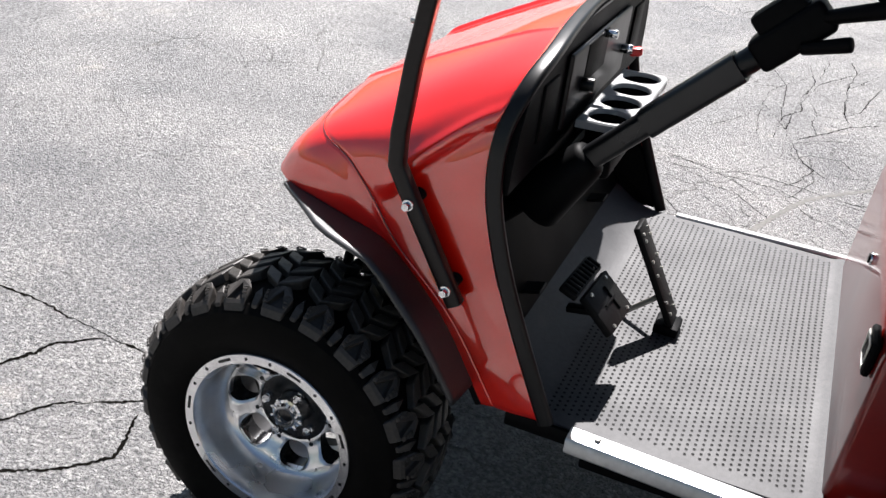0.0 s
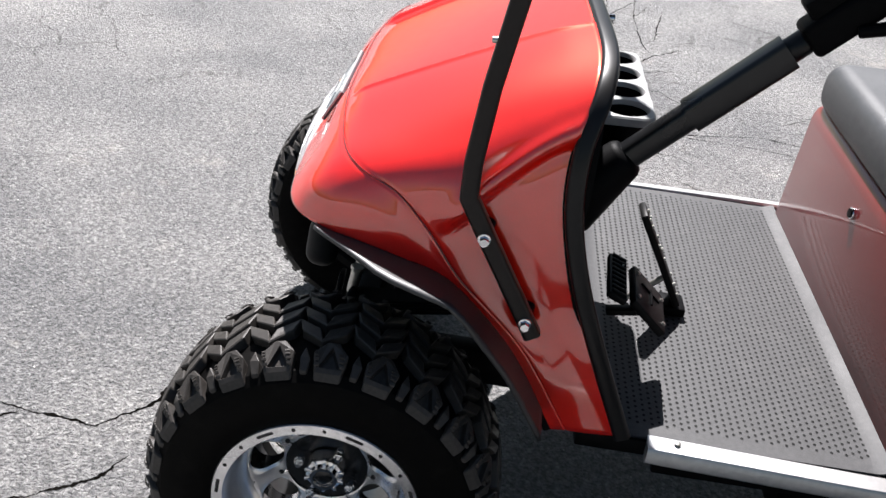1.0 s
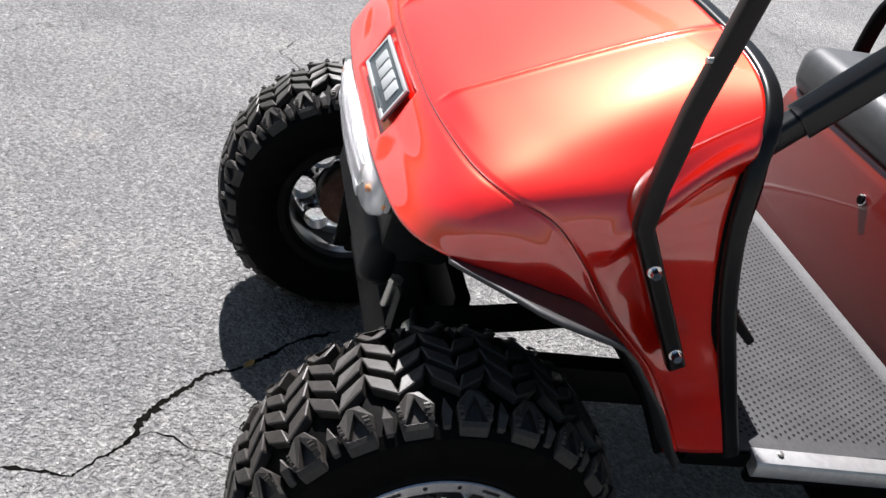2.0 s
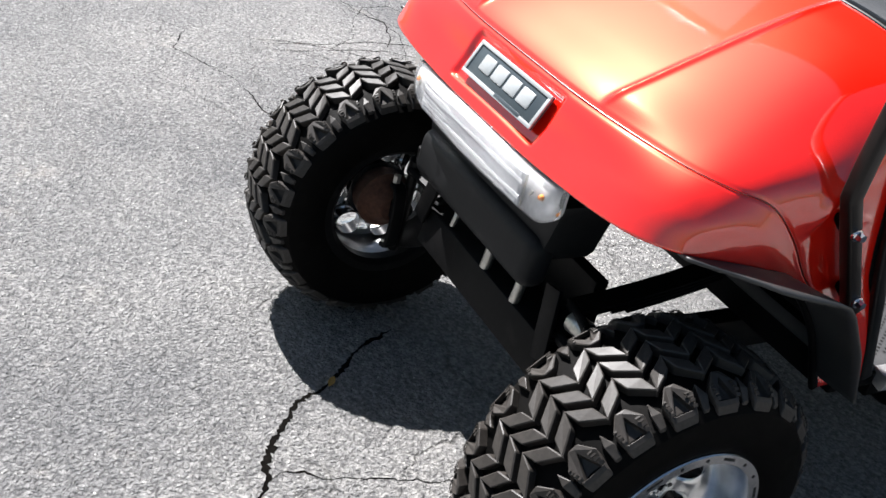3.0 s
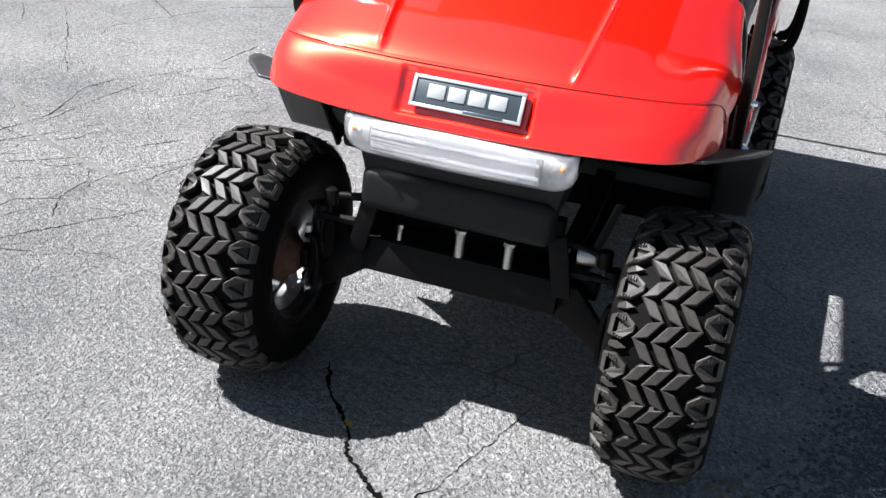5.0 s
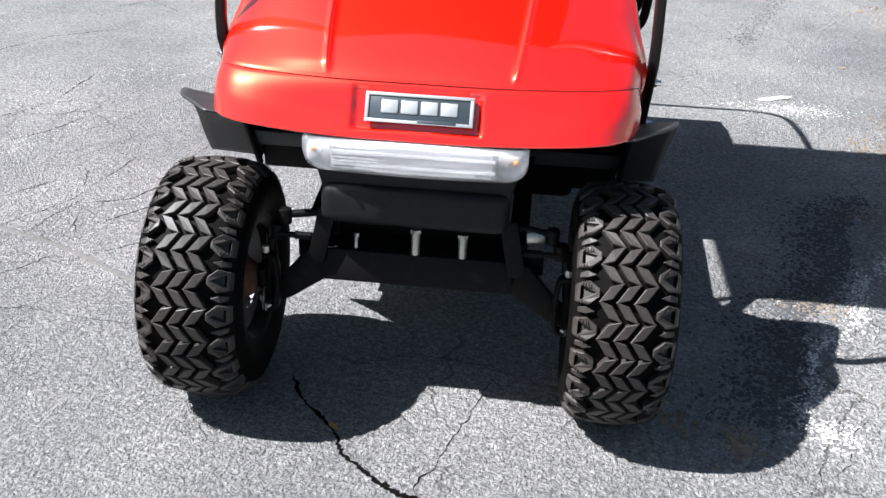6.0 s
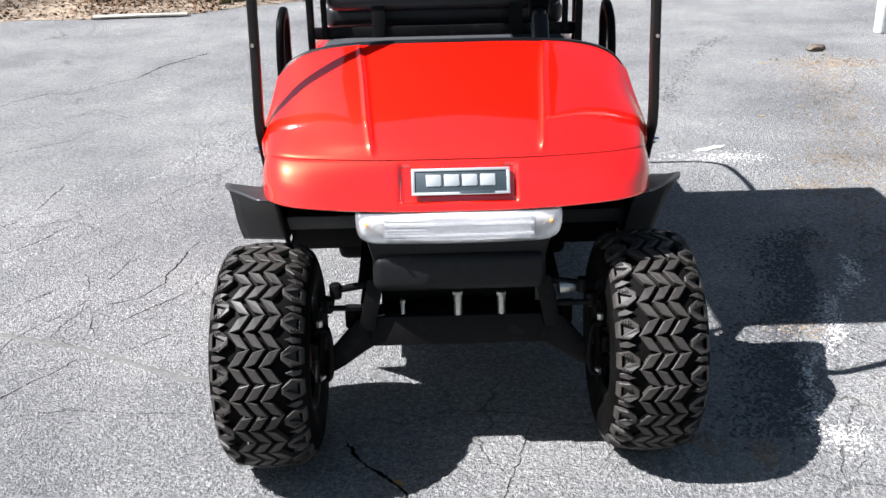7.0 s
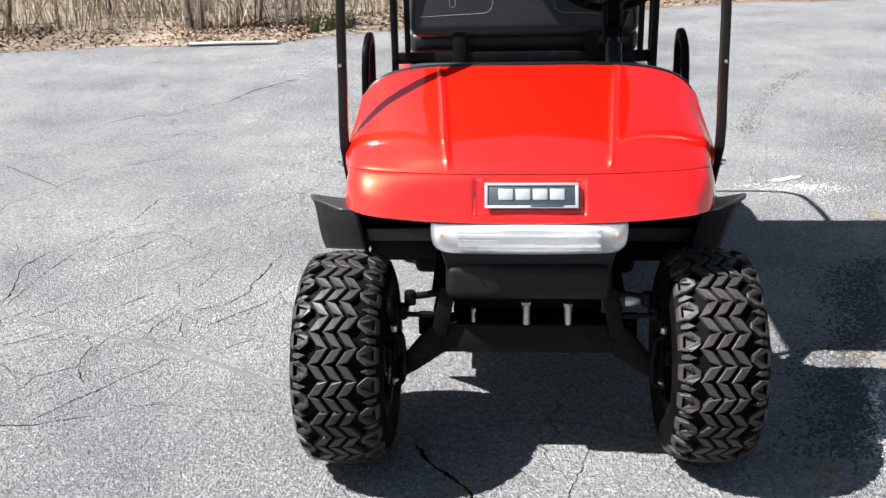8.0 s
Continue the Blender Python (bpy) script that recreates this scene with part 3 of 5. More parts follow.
def station(xs, ys, zs):
    STATIONS.append(list(zip(xs, ys, zs)))


station([0] * 6, (-.062, -.18, -.345, -.440, -.476, -.503), (1.056, .9955, .9045, .842, .776, .728))
station([.2] * 6, (-.052, -.175, -.338, -.436, -.472, -.502), (1.053, .991, .9045, .842, .778, .731))
station((.36, .365, .37, .375, .382, .385), (-.042, -.165, -.312, -.410, -.457, -.487), (1.038, .980, .899, .842, .793, .740))
station((.447, .452, .455, .455, .463, .465), (-.050, -.16, -.265, -.372, -.414, -.438), (1.004, .940, .890, .839, .796, .742))
station((.488, .495, .497, .490, .496, .497), (-.066, -.15, -.23, -.308, -.335, -.352), (.935, .890, .862, .822, .784, .737))
station((.503, .51, .512, .503, .505, .503), (-.062, -.13, -.195, -.25, -.270, -.288), (.845, .824, .803, .768, .748, .723))
station((.507, .512, .512, .508, .507, .506), (-.030, -.095, -.147, -.198, -.205, -.213), (.733, .730, .718, .703, .700, .697))
station((.508, .511, .511, .508, .507, .506), (.022, -.015, -.055, -.088, -.097, -.105), (.610, .608, .602, .597, .595, .593))
station((.505, .506, .506, .504, .502, .501), (.094, .068, .04, .01, -.003, -.013), (.455, .454, .452, .450, .447, .445))


def cowl_point_rows(us, vs):
    """Points of the right-hand half of the cowl on a grid of station numbers us and profile numbers vs."""
    st = np.array(STATIONS, float)
    n_u, n_v = st.shape[:2]

    def along(a, s):
        k = a.shape[0]
        i = int(min(max(s, 0), k - 1.0001))
        f = s - i
        p1, p2 = a[i], a[i + 1]
        p0 = a[i - 1] if i > 0 else 2 * p1 - p2
        if i == 0:
            p0 = np.stack([-p2[..., 0], p2[..., 1], p2[..., 2]], -1) if a.ndim == 3 else p0
        p3 = a[i + 2] if i + 2 < k else 2 * p2 - p1
        return 0.5 * (2 * p1 + (p2 - p0) * f + (2 * p0 - 5 * p1 + 4 * p2 - p3) * f * f + (3 * p1 - p0 - 3 * p2 + p3) * f ** 3)

    rows = []
    for u in us:
        prof = along(st, u)
        row = [along(prof, v) for v in vs]
        rows.append(row)
    return np.array(rows)


COWL_U = np.concatenate([np.linspace(0, 2, 110)[:-1], np.linspace(2, 8, 96)])
COWL_V = np.concatenate([np.linspace(0, 3, 44)[:-1], np.linspace(3, 5, 30)])


def cowl():
    P = cowl_point_rows(COWL_U, COWL_V)
    # outward normals from the grid
    du, dv = np.gradient(P, axis=0), np.gradient(P, axis=1)
    N = np.cross(dv, du)
    N /= np.linalg.norm(N, axis=2, keepdims=True) + 1e-9
    if N[10, 10, 2] < 0:
        N = -N
    U, V = np.meshgrid(COWL_U, COWL_V, indexing="ij")
    X, Z = P[..., 0], P[..., 2]
    off = np.zeros_like(X)
    # sunk middle panel between two sharp ribs
    rib = 0.205 + 0.045 * (1 - V / 3)
    fade = (1 - smoothstep(2.55, 2.95, V)) * smoothstep(-0.2, 0.5, V)
    ridge = 0.007 * np.exp(-((X - rib) / 0.008) ** 2) * np.where(X > rib, np.exp(-((X - rib) / 0.03) ** 2), 1)
    off += fade * (0.006 * smoothstep(-0.005, 0.003, X - rib) * (1 - smoothstep(0.0, 0.17, X - rib)) + ridge * 0.62)
    # hollow side behind a crease
    crease = 3.75 + 1.1 * smoothstep(0.2, 2.6, V)
    off -= 0.013 * smoothstep(0.0, 0.28, U - crease) * (1 - smoothstep(6.4, 7.6, U)) * (1 - smoothstep(2.0, 2.9, V))
    off += 0.006 * np.exp(-((U - crease + 0.1) / 0.22) ** 2) * (1 - smoothstep(2.0, 2.9, V))
    # seam groove
    off -= 0.0022 * np.exp(-((V - 3) / 0.030) ** 2)
    # badge pocket
    pocket = (1 - smoothstep(0.134, 0.150, np.abs(X - 0.0))) * smoothstep(0.744, 0.752, Z) * (1 - smoothstep(0.8305, 0.8335, Z)) * (V > 3)
    depth = 0.004 + 0.010 * (X / 0.14) ** 2 * 0.3
    off -= pocket * depth * 1.2
    P = P + N * off[..., None]
    nu, nv = P.shape[:2]
    full = np.concatenate([P[::-1][:-1] * (-1, 1, 1), P], 0)
    verts = full.reshape(-1, 3)
    faces = []
    for i in range(full.shape[0] - 1):
        for j in range(nv - 1):
            a = i * nv + j
            faces.append((a, a + 1, a + nv + 1, a + nv))
    ob = mesh_object("cowl", verts, faces, RED, cart, "glossy red pearl front cowl with two ribs", angle=75)
    s = ob.modifiers.new("shell", "SOLIDIFY")
    ob.data.materials.append(BLACK)
    s.thickness, s.offset, s.material_offset = 0.006, -1, 1


cowl()


def arch(v, u_stop=8.0, n=60):
    """The curve of the cowl at profile number v, from one foot over the top to the other."""
    half = cowl_point_rows(np.linspace(0, u_stop, n), [v])[:, 0]
    return np.concatenate([half[::-1][:-1] * (-1, 1, 1), half], 0)


seam_line = arch(3.0, 6.2)
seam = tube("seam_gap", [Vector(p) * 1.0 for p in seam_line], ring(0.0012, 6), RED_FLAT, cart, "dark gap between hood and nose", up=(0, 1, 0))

# black edge trim round the cowl's rear rim
rim_line = arch(0)
tube("edge_trim", [Vector((p[0] * 0.992, p[1] + 0.010, p[2] - 0.004)) for p in rim_line], round_rect(0.017, 0.028, 0.007), BLACK_TRIM, cart, "black rubber edge trim", up=(0, 1, 0))


def inner_shell():
    """Black liner inside the cowl, with the firewall that closes it."""
    front = rim_line * (0.94, 1, 1)
    front = np.stack([front[:, 0], np.full(len(front), -0.11) + 0 * front[:, 1], 0.600 + (front[:, 2] - 0.457) * 0.68], -1)
    rear = rim_line * (0.985, 1, 1) + (0, 0.004, -0.006)
    k = len(front)
    verts = list(rear) + list(front)
    faces = [(i, i + 1, k + i + 1, k + i) for i in range(k - 1)]
    faces.append(tuple(range(k, 2 * k)))
    return mesh_object("inner_liner", verts, faces, BLACK, cart, "black plastic liner and firewall")


inner_shell()


# ---- wheels ----
def lug_solid(verts, faces, tops, base_r, drop):
    """Adds one tread block. tops: outline [(s, arc, r)] of its top in the tyre's own cylinder."""
    k = len(tops)
    o = len(verts)
    cs = sum(p[0] for p in tops) / k
    ca = sum(p[1] for p in tops) / k
    for s, a, r in tops:
        th = a / TYRE_R
        verts.append((s, r * math.cos(th), r * math.sin(th)))
    for s, a, r in tops:
        s2, a2 = cs + (s - cs) * 1.05, ca + (a - ca) * 1.05
        th = a2 / TYRE_R
        rb = min(base_r, r - drop)
        verts.append((s2, rb * math.cos(th), rb * math.sin(th)))
    faces.append(tuple(range(o, o + k)))
    for i in range(k):
        j = (i + 1) % k
        faces.append((o + i, o + k + i, o + k + j, o + j))


def crown(s):
    return TYRE_R - 1.3 * s * s - 4.5 * max(0.0, abs(s) - 0.090) ** 1.5


PAIRS = 22
PITCH = 2 * math.pi * TYRE_R / PAIRS


def lug_meshes():
    """One mesh for each kind of tread block, with the turns (in pitches) at which it sits round the tyre."""
    kinds, ribs = [], []
    for c in (-0.0375, 0.0, 0.0375):
        for up in (0, 1):
            b0, b1 = 0.0020, PITCH / 2 - 0.0030
            d0, d1 = (-0.0125, 0.0125) if up == 0 else (0.0125, -0.0125)
            w, e = 0.0150, (0.0045 if up == 0 else -0.0045)
            q = [(c + d0 - w, b0 - e), (c + d0 + w, b0 + e), (c + d1 + w, b1 + e), (c + d1 - w, b1 - e)]
            verts, faces = [], []
            lug_solid(verts, faces, [(s, a, crown(s)) for s, a in q], 0.281, 0.012)
            kinds.append((verts, faces, up / 2))
    for side in (-1, 1):
        # shoulder pad with a three-cornered hollow and fine cross ribs on its legs
        outer = [(0.0630, 0.013), (0.0630, 0.029), (0.086, 0.047), (0.1115, 0.043), (0.1115, 0.001), (0.086, -0.004)]
        tri = [(0.0715, 0.021), (0.1050, 0.0385), (0.1050, 0.0045)]
        verts, faces = [], []

        def put(s, a, r):
            th = a * 24 / PAIRS / TYRE_R
            verts.append((side * s, r * math.cos(th), r * math.sin(th)))
            return len(verts) - 1

        top = [put(s, a, crown(s)) for s, a in outer]
        hole = [put(s, a, crown(s)) for s, a in tri]
        base = [put(s + (0.004 if s > 0.1 else 0), a, crown(s) - (0.012 if s > 0.1 else 0.018)) for s, a in outer]
        deep = [put(s, a, crown(s) - 0.013) for s, a in tri]
        faces += [(top[0], top[1], hole[0]), (top[1], top[2], hole[1], hole[0]), (top[2], top[3], hole[1]), (top[3], top[4], hole[2], hole[1]),
                  (top[4], top[5], hole[2]), (top[5], top[0], hole[0], hole[2]), tuple(deep)]
        for i in range(6):
            faces.append((top[i], base[i], base[(i + 1) % 6], top[(i + 1) % 6]))
        for i in range(3):
            faces.append((hole[i], hole[(i + 1) % 3], deep[(i + 1) % 3], deep[i]))
        kinds.append((verts, faces, 0.0 if side > 0 else 0.5))
        verts, faces = [], []
        for i in range(4):
            for a0, a1 in ((-0.001 - 0.0002 * i, 0.0065), (0.0365, 0.0445)):
                s0 = 0.0840 + 0.0058 * i
                w0 = 0.004 * (3 - i) / 3
                q = [(s0, a0 + w0), (s0, a1 + (w0 if a0 < 0.02 else 0)), (s0 + 0.0026, a1 + (w0 if a0 < 0.02 else 0)), (s0 + 0.0026, a0 + w0)]
                o = len(verts)
                ids = [put(s, a, crown(s) + 0.0012) for s, a in q] + [put(s, a, crown(s) - 0.001) for s, a in q]
                faces.append(tuple(ids[:4]))
                for e in range(4):
                    faces.append((ids[e], ids[(e + 1) % 4], ids[4 + (e + 1) % 4], ids[4 + e]))
        ribs.append((verts, faces, 0.0 if side > 0 else 0.5))
        # slim link block between two pads, running down the sidewall
        verts, faces = [], []
        q = [(0.0700, -0.0175), (0.092, -0.027), (0.108, -0.024), (0.108, -0.012), (0.090, -0.012)]
        top = [put(s, a, crown(s) - 0.006) for s, a in q]
        base = [put(s + (0.003 if s > 0.11 else 0), a, crown(s) - 0.020) for s, a in q]
        faces.append(tuple(top))
        for i in range(5):
            faces.append((top[i], base[i], base[(i + 1) % 5], top[(i + 1) % 5]))
        kinds.append((verts, faces, 0.0 if side > 0 else 0.5))
    made = []
    for verts, faces, turn in kinds:
        me = bpy.data.meshes.new("tread_lug")
        me.from_pydata(verts, [], faces)
        bm = bmesh.new()
        bm.from_mesh(me)
        bmesh.ops.recalc_face_normals(bm, faces=bm.faces)
        top = [e for e in bm.edges if len(e.link_faces) == 2 and e.calc_face_angle(0) > 0.6]
        bmesh.ops.bevel(bm, geom=top, offset=0.0017, segments=1, affect="EDGES", profile=0.5)
        bm.to_mesh(me)
        bm.free()
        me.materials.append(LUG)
        made.append((me, turn))
    rv, rf = [], []
    for verts, faces, turn in ribs:
        for i in range(PAIRS):
            m = pose(0, 0, 0, (i + turn) * 360 / PAIRS, 0, 0)
            o = len(rv)
            rv += [m @ Vector(v) for v in verts]
            rf += [tuple(k + o for k in q) for q in faces]
    return made, rv, rf


def tyre_mesh():
    half = [(0.104, 0.160), (0.111, 0.172), (0.119, 0.190), (0.1230, 0.212), (0.1220, 0.238), (0.1170, 0.2535), (0.104, 0.2660), (0.06, 0.2780), (0.0, 0.2830)]
    prof = half + [(-s, r) for s, r in half[-2::-1]] + [(-0.095, 0.158), (0.095, 0.158)]
    verts, faces = lathe(prof, 96, "x", close=True)
    verts = list(verts)
    me = bpy.data.meshes.new("tyre")
    me.from_pydata(verts, [], faces)
    bm = bmesh.new()
    bm.from_mesh(me)
    bmesh.ops.recalc_face_normals(bm, faces=bm.faces)
    bm.to_mesh(me)
    bm.free()
    me.materials.append(RUBBER_SHADED)
    me.polygons.foreach_set("use_smooth", [True] * len(me.polygons))
    me.set_sharp_from_angle(angle=radians(28))
    return me


def wheel_face(windows=7):
    """Machined face with round windows, as an O-grid round each opening."""
    verts, faces, walls = [], [], []
    r_in, r_out, s_face = 0.071, 0.130, 0.014
    rc, rh = 0.1005, 0.0290
    rows = 5
    for w in range(windows):
        th0 = 2 * math.pi * w / windows
        ht = math.pi / windows
        k = 40
        o = len(verts)
        for i in range(k):
            a = 2 * math.pi * i / k
            ca, sa = math.cos(a), math.sin(a)
            # box limits in (theta, r)
            lim = min((ht / abs(ca / rc)) if abs(ca) > 1e-6 else 9, ((r_out - rc) / sa) if sa > 1e-6 else ((rc - r_in) / -sa if sa < -1e-6 else 9))
            inner = rh * (1 + 0.12 * sa)
            for j in range(rows):
                f = j / (rows - 1)
                d = inner + (lim - inner) * f
                th, r = th0 + d * ca / rc, rc + d * sa
                s = s_face + 0.020 * smoothstep(0.085, 0.128, r) - 0.006 * smoothstep(0.075, 0.062, r) - 0.004 * (1 - smoothstep(0, 0.25, f))
                verts.append((float(s), r * math.cos(th), r * math.sin(th)))
            th, r = th0 + inner * ca / rc, rc + inner * sa
            verts.append((s_face - 0.026, r * math.cos(th), r * math.sin(th)))
        step = rows + 1
        for i in range(k):
            i2 = (i + 1) % k
            for j in range(rows - 1):
                faces.append((o + i * step + j, o + i * step + j + 1, o + i2 * step + j + 1, o + i2 * step + j))
            walls.append((o + i * step, o + i2 * step, o + i2 * step + rows, o + i * step + rows))
    return verts, faces, walls


def wheel_thing():
    barrel = [(0.106, 0.171), (0.113, 0.172), (0.1155, 0.1705), (0.1155, 0.1535), (0.111, 0.1508), (0.085, 0.1480), (0.060, 0.1455), (0.042, 0.1415), (0.034, 0.136), (0.030, 0.129),
              (0.020, 0.129), (0.014, 0.140), (0.010, 0.146), (0.030, 0.150)]
    v, f = lathe(barrel, 96, "x", close=True)
    wheel = mesh_object("wheel", v, f, ALLOY, cart, "polished deep-dish alloy wheel with an off-road tyre", angle=35)
    v, f = lathe([(-0.070, 0.139), (-0.095, 0.139), (-0.106, 0.150), (-0.108, 0.166), (-0.103, 0.168), (-0.096, 0.152), (-0.070, 0.147)], 96, "x", close=True)
    v2, f2 = lathe([(0.014, 0.1395), (-0.070, 0.1395), (-0.070, 0.147), (0.014, 0.147)], 96, "x", close=True)
    mesh_object("inner_barrel", v2, f2, ALLOY_SHADED, wheel, "inner wheel barrel, its shade put into the metal colour", angle=35)
    mesh_object("rim_back", v, f, STEEL_BLACK, wheel, "black painted inner rim edge", angle=35)
    ty = new("tyre", tyre_mesh())
    ty.parent = wheel
    tagged(ty, "black knobby all-terrain tyre with zigzag lugs")
    lugs, rv, rf = lug_meshes()
    tread_ribs = mesh_object("tread_ribs", rv, rf, LUG, wheel, "fine ribs on the tyre's shoulder blocks", smooth=False)
    tagged(tread_ribs, kind="stuff")
    for me, turn in lugs:
        for i in range(PAIRS):
            lug = new("tread_lug", me)
            lug.parent = wheel
            lug.matrix_basis = pose(0, 0, 0, (i + turn) * 360 / PAIRS, 0, 0)
    v, f, walls = wheel_face()
    per = len(v) // 7
    for w in range(7):
        span = [q for q in walls if w * per <= q[0] < (w + 1) * per]
        pocket = mesh_object("window_pocket", v[w * per:(w + 1) * per], [tuple(k - w * per for k in q) for q in span], ALLOY_DARK, wheel, "black painted window")
        bm = bmesh.new()
        bm.from_mesh(pocket.data)
        bmesh.ops.delete(bm, geom=[p for p in bm.verts if not p.link_faces], context="VERTS")
        bm.to_mesh(pocket.data)
        bm.free()
    mesh_object("spoke_face", v, f, ALLOY, wheel, "machined spoke face with round windows", angle=35)
    # dark paint pads round the hub, and the hub behind the face
    v, f = lathe([(0.004, 0.020), (0.008, 0.050), (0.009, 0.072), (0.000, 0.074)], 56, "x")
    mesh_object("hub_ring", v, f, ALLOY_DARK, wheel, "gloss black painted hub ring")
    v, f = lathe([(0.040, 0.0005), (0.041, 0.016), (0.047, 0.018), (0.047, 0.023), (0.038, 0.026), (0.036, 0.031), (0.010, 0.034)], 40, "x")
    cap = mesh_object("centre_cap", v, f, CHROME, wheel, "chrome centre cap")
    part("cap_disc", cyl_bm(0.0150, (0.038, 0, 0), (0.0425, 0, 0), 28, 0.001), ALLOY_DARK, cap, "dark disc in the cap")
    for i in range(10):
        a = 2 * math.pi * i / 10
        part("cap_rib", box_bm((0.008, 0.010, 0.006), pose(0.036, 0.030 * math.cos(a), 0.030 * math.sin(a), math.degrees(a)), 0.0015), CHROME, cap)
    for i in range(4):
        a = 2 * math.pi * (i + 0.5) / 4
        c = Vector((0, 0.049 * math.cos(a), 0.049 * math.sin(a)))
        bm = cyl_bm(0.0085, c + Vector((0.022, 0, 0)), c + Vector((0.040, 0, 0)), 6, 0.001)
        add_cyl(bm, 0.0065, 0.004, c + Vector((0.040, 0, 0)), c + Vector((0.047, 0, 0)), 12)
        part("lug_nut", bm, CHROME, wheel)
    for i in range(21):
        a = 2 * math.pi * i / 21
        y, z = 0.1622 * math.cos(a), 0.1622 * math.sin(a)
        if i % 3:
            bm = cyl_bm(0.0034, (0.111, y, z), (0.1160, y, z), 12)
        else:
            bm = box_bm((0.004, 0.0068, 0.030), pose(0.1140, y, z, math.degrees(a)), 0.0015)
        part("lip_slot", bm, ALLOY_DARK, wheel, "black slot in the wheel lip")
    for i in range(7):
        a = 2 * math.pi * (i + 0.5) / 7
        part("spoke_hole", cyl_bm(0.0045, (0.006, 0.0815 * math.cos(a), 0.0815 * math.sin(a)), (0.0152, 0.0815 * math.cos(a), 0.0815 * math.sin(a)), 12), ALLOY_DARK, wheel)
    v, f = lathe([(-0.014, 0.001), (-0.014, 0.050), (-0.016, 0.064), (-0.060, 0.069), (-0.066, 0.055), (-0.085, 0.045), (-0.10, 0.03), (-0.10, 0.001)], 40, "x")
    # black disc added so the wheel looks dark behind its spokes
    part("shade_disc", cyl_bm(0.073, (-0.012, 0, 0), (-0.0085, 0, 0), 40, 0.001), ALLOY_DARK, wheel, "added black disc that stands for the dark behind the spokes")
    mesh_object("brake_hub", v, f, RUST, wheel, "rusty brown hub drum")
    return wheel


wheel_left = wheel_thing()
wheel_left.matrix_basis = pose(TRACK, AXLE_Y + 0.009, HUB_Z - 0.002, 20, 0, 0)


copy_thing(wheel_left, pose(-TRACK - 0.005, AXLE_Y - 0.026, HUB_Z, 47, 0, 180))
REAR_Y = AXLE_Y + 1.66
copy_thing(wheel_left, pose(TRACK, REAR_Y, HUB_Z, 75, 0, 0))
copy_thing(wheel_left, pose(-TRACK, REAR_Y, HUB_Z, 11, 0, 180))


# ---- fender flares ----
def flare(side):
    """Flat grey shelf over the tyre that widens to a point, then hangs down behind it."""
    us = np.linspace(3.15, 7.75, 62)
    edge = cowl_point_rows(us, [5.0])[:, 0]
    verts, faces = [], []
    across = 7
    for u, p in zip(us, edge):
        out_x = float(np.interp(u, (3.15, 3.5, 4.0, 4.5, 5.0, 5.5, 5.9, 6.1, 6.25, 6.45, 7.0, 7.75), (0.484, 0.510, 0.546, 0.573, 0.590, 0.600, 0.605, 0.607, 0.608, 0.606, 0.600, 0.588)))
        out_z = float(np.interp(u, (3.15, 4.0, 5.0, 5.5, 5.9, 6.1, 6.3, 6.6, 7.0, 7.75), (0.742, 0.737, 0.731, 0.726, 0.720, 0.714, 0.696, 0.655, 0.602, 0.488)))
        for j in range(across):
            f = j / (across - 1)
            x = p[0] - 0.012 + f * (out_x + 0.012 - p[0])
            z = p[2] - 0.004 + f * (out_z - p[2] + 0.004)
            wide = 0.014 + 0.022 * float(smoothstep(6.2, 7.6, u)) if side < 0 else 0.0
            verts.append((side * (x + wide * f), p[1] - 0.004 * f, z))
    for i in range(len(us) - 1):
        for j in range(across - 1):
            a = i * across + j
            faces.append((a, a + 1, a + across + 1, a + across))
    ob = mesh_object("fender_flare", verts, faces, FLARE, cart, "weathered grey plastic fender flare over the front wheel", angle=50)
    s = ob.modifiers.new("shell", "SOLIDIFY")
    s.thickness, s.offset = 0.006, 0
    return ob


for side in (1, -1):
    flare(side)
    foot = cowl_point_rows(np.linspace(5.2, 8.0, 40), [5.0])[:, 0] * (side, 1, 1)
    tube("arch_lip", [Vector(p) + Vector((-side * 0.006, -0.002, -0.001)) for p in foot], round_rect(0.022, 0.012, 0.004), BLACK, cart, "black lip along the wheel arch", up=(1, 0, 0))


# ---- badge and headlight ----
def badge():
    tilt = math.degrees(math.atan2(0.032, 0.059))
    base = pose(0.006, -0.4705, 0.793, -tilt, 0, 0)
    plate = part("name_badge", box_bm((0.240, 0.006, 0.066), base, 0.002), PLATE_DARK, cart, "silver and grey front badge with plain block marks")
    for size, x, z in (((0.240, 0.004, 0.007), 0, 0.0295), ((0.240, 0.004, 0.007), 0, -0.0295), ((0.008, 0.004, 0.052), -0.116, 0), ((0.008, 0.004, 0.052), 0.116, 0)):
        part("badge_border", box_bm(size, base @ pose(x, -0.0035, z), 0.001), PLATE_SILVER, plate, "silver border")
    for x in (-0.066, -0.022, 0.022, 0.066):
        part("badge_bar", box_bm((0.038, 0.004, 0.030), base @ pose(x, -0.0035, 0.003), 0.003), PLATE_SILVER, plate, "silver block mark")
    part("badge_bar", box_bm((0.085, 0.0046, 0.0065), base @ pose(0.040, -0.0040, -0.0275), 0.001), PLATE_DARK, plate, "small dark strip")
    return plate


badge()


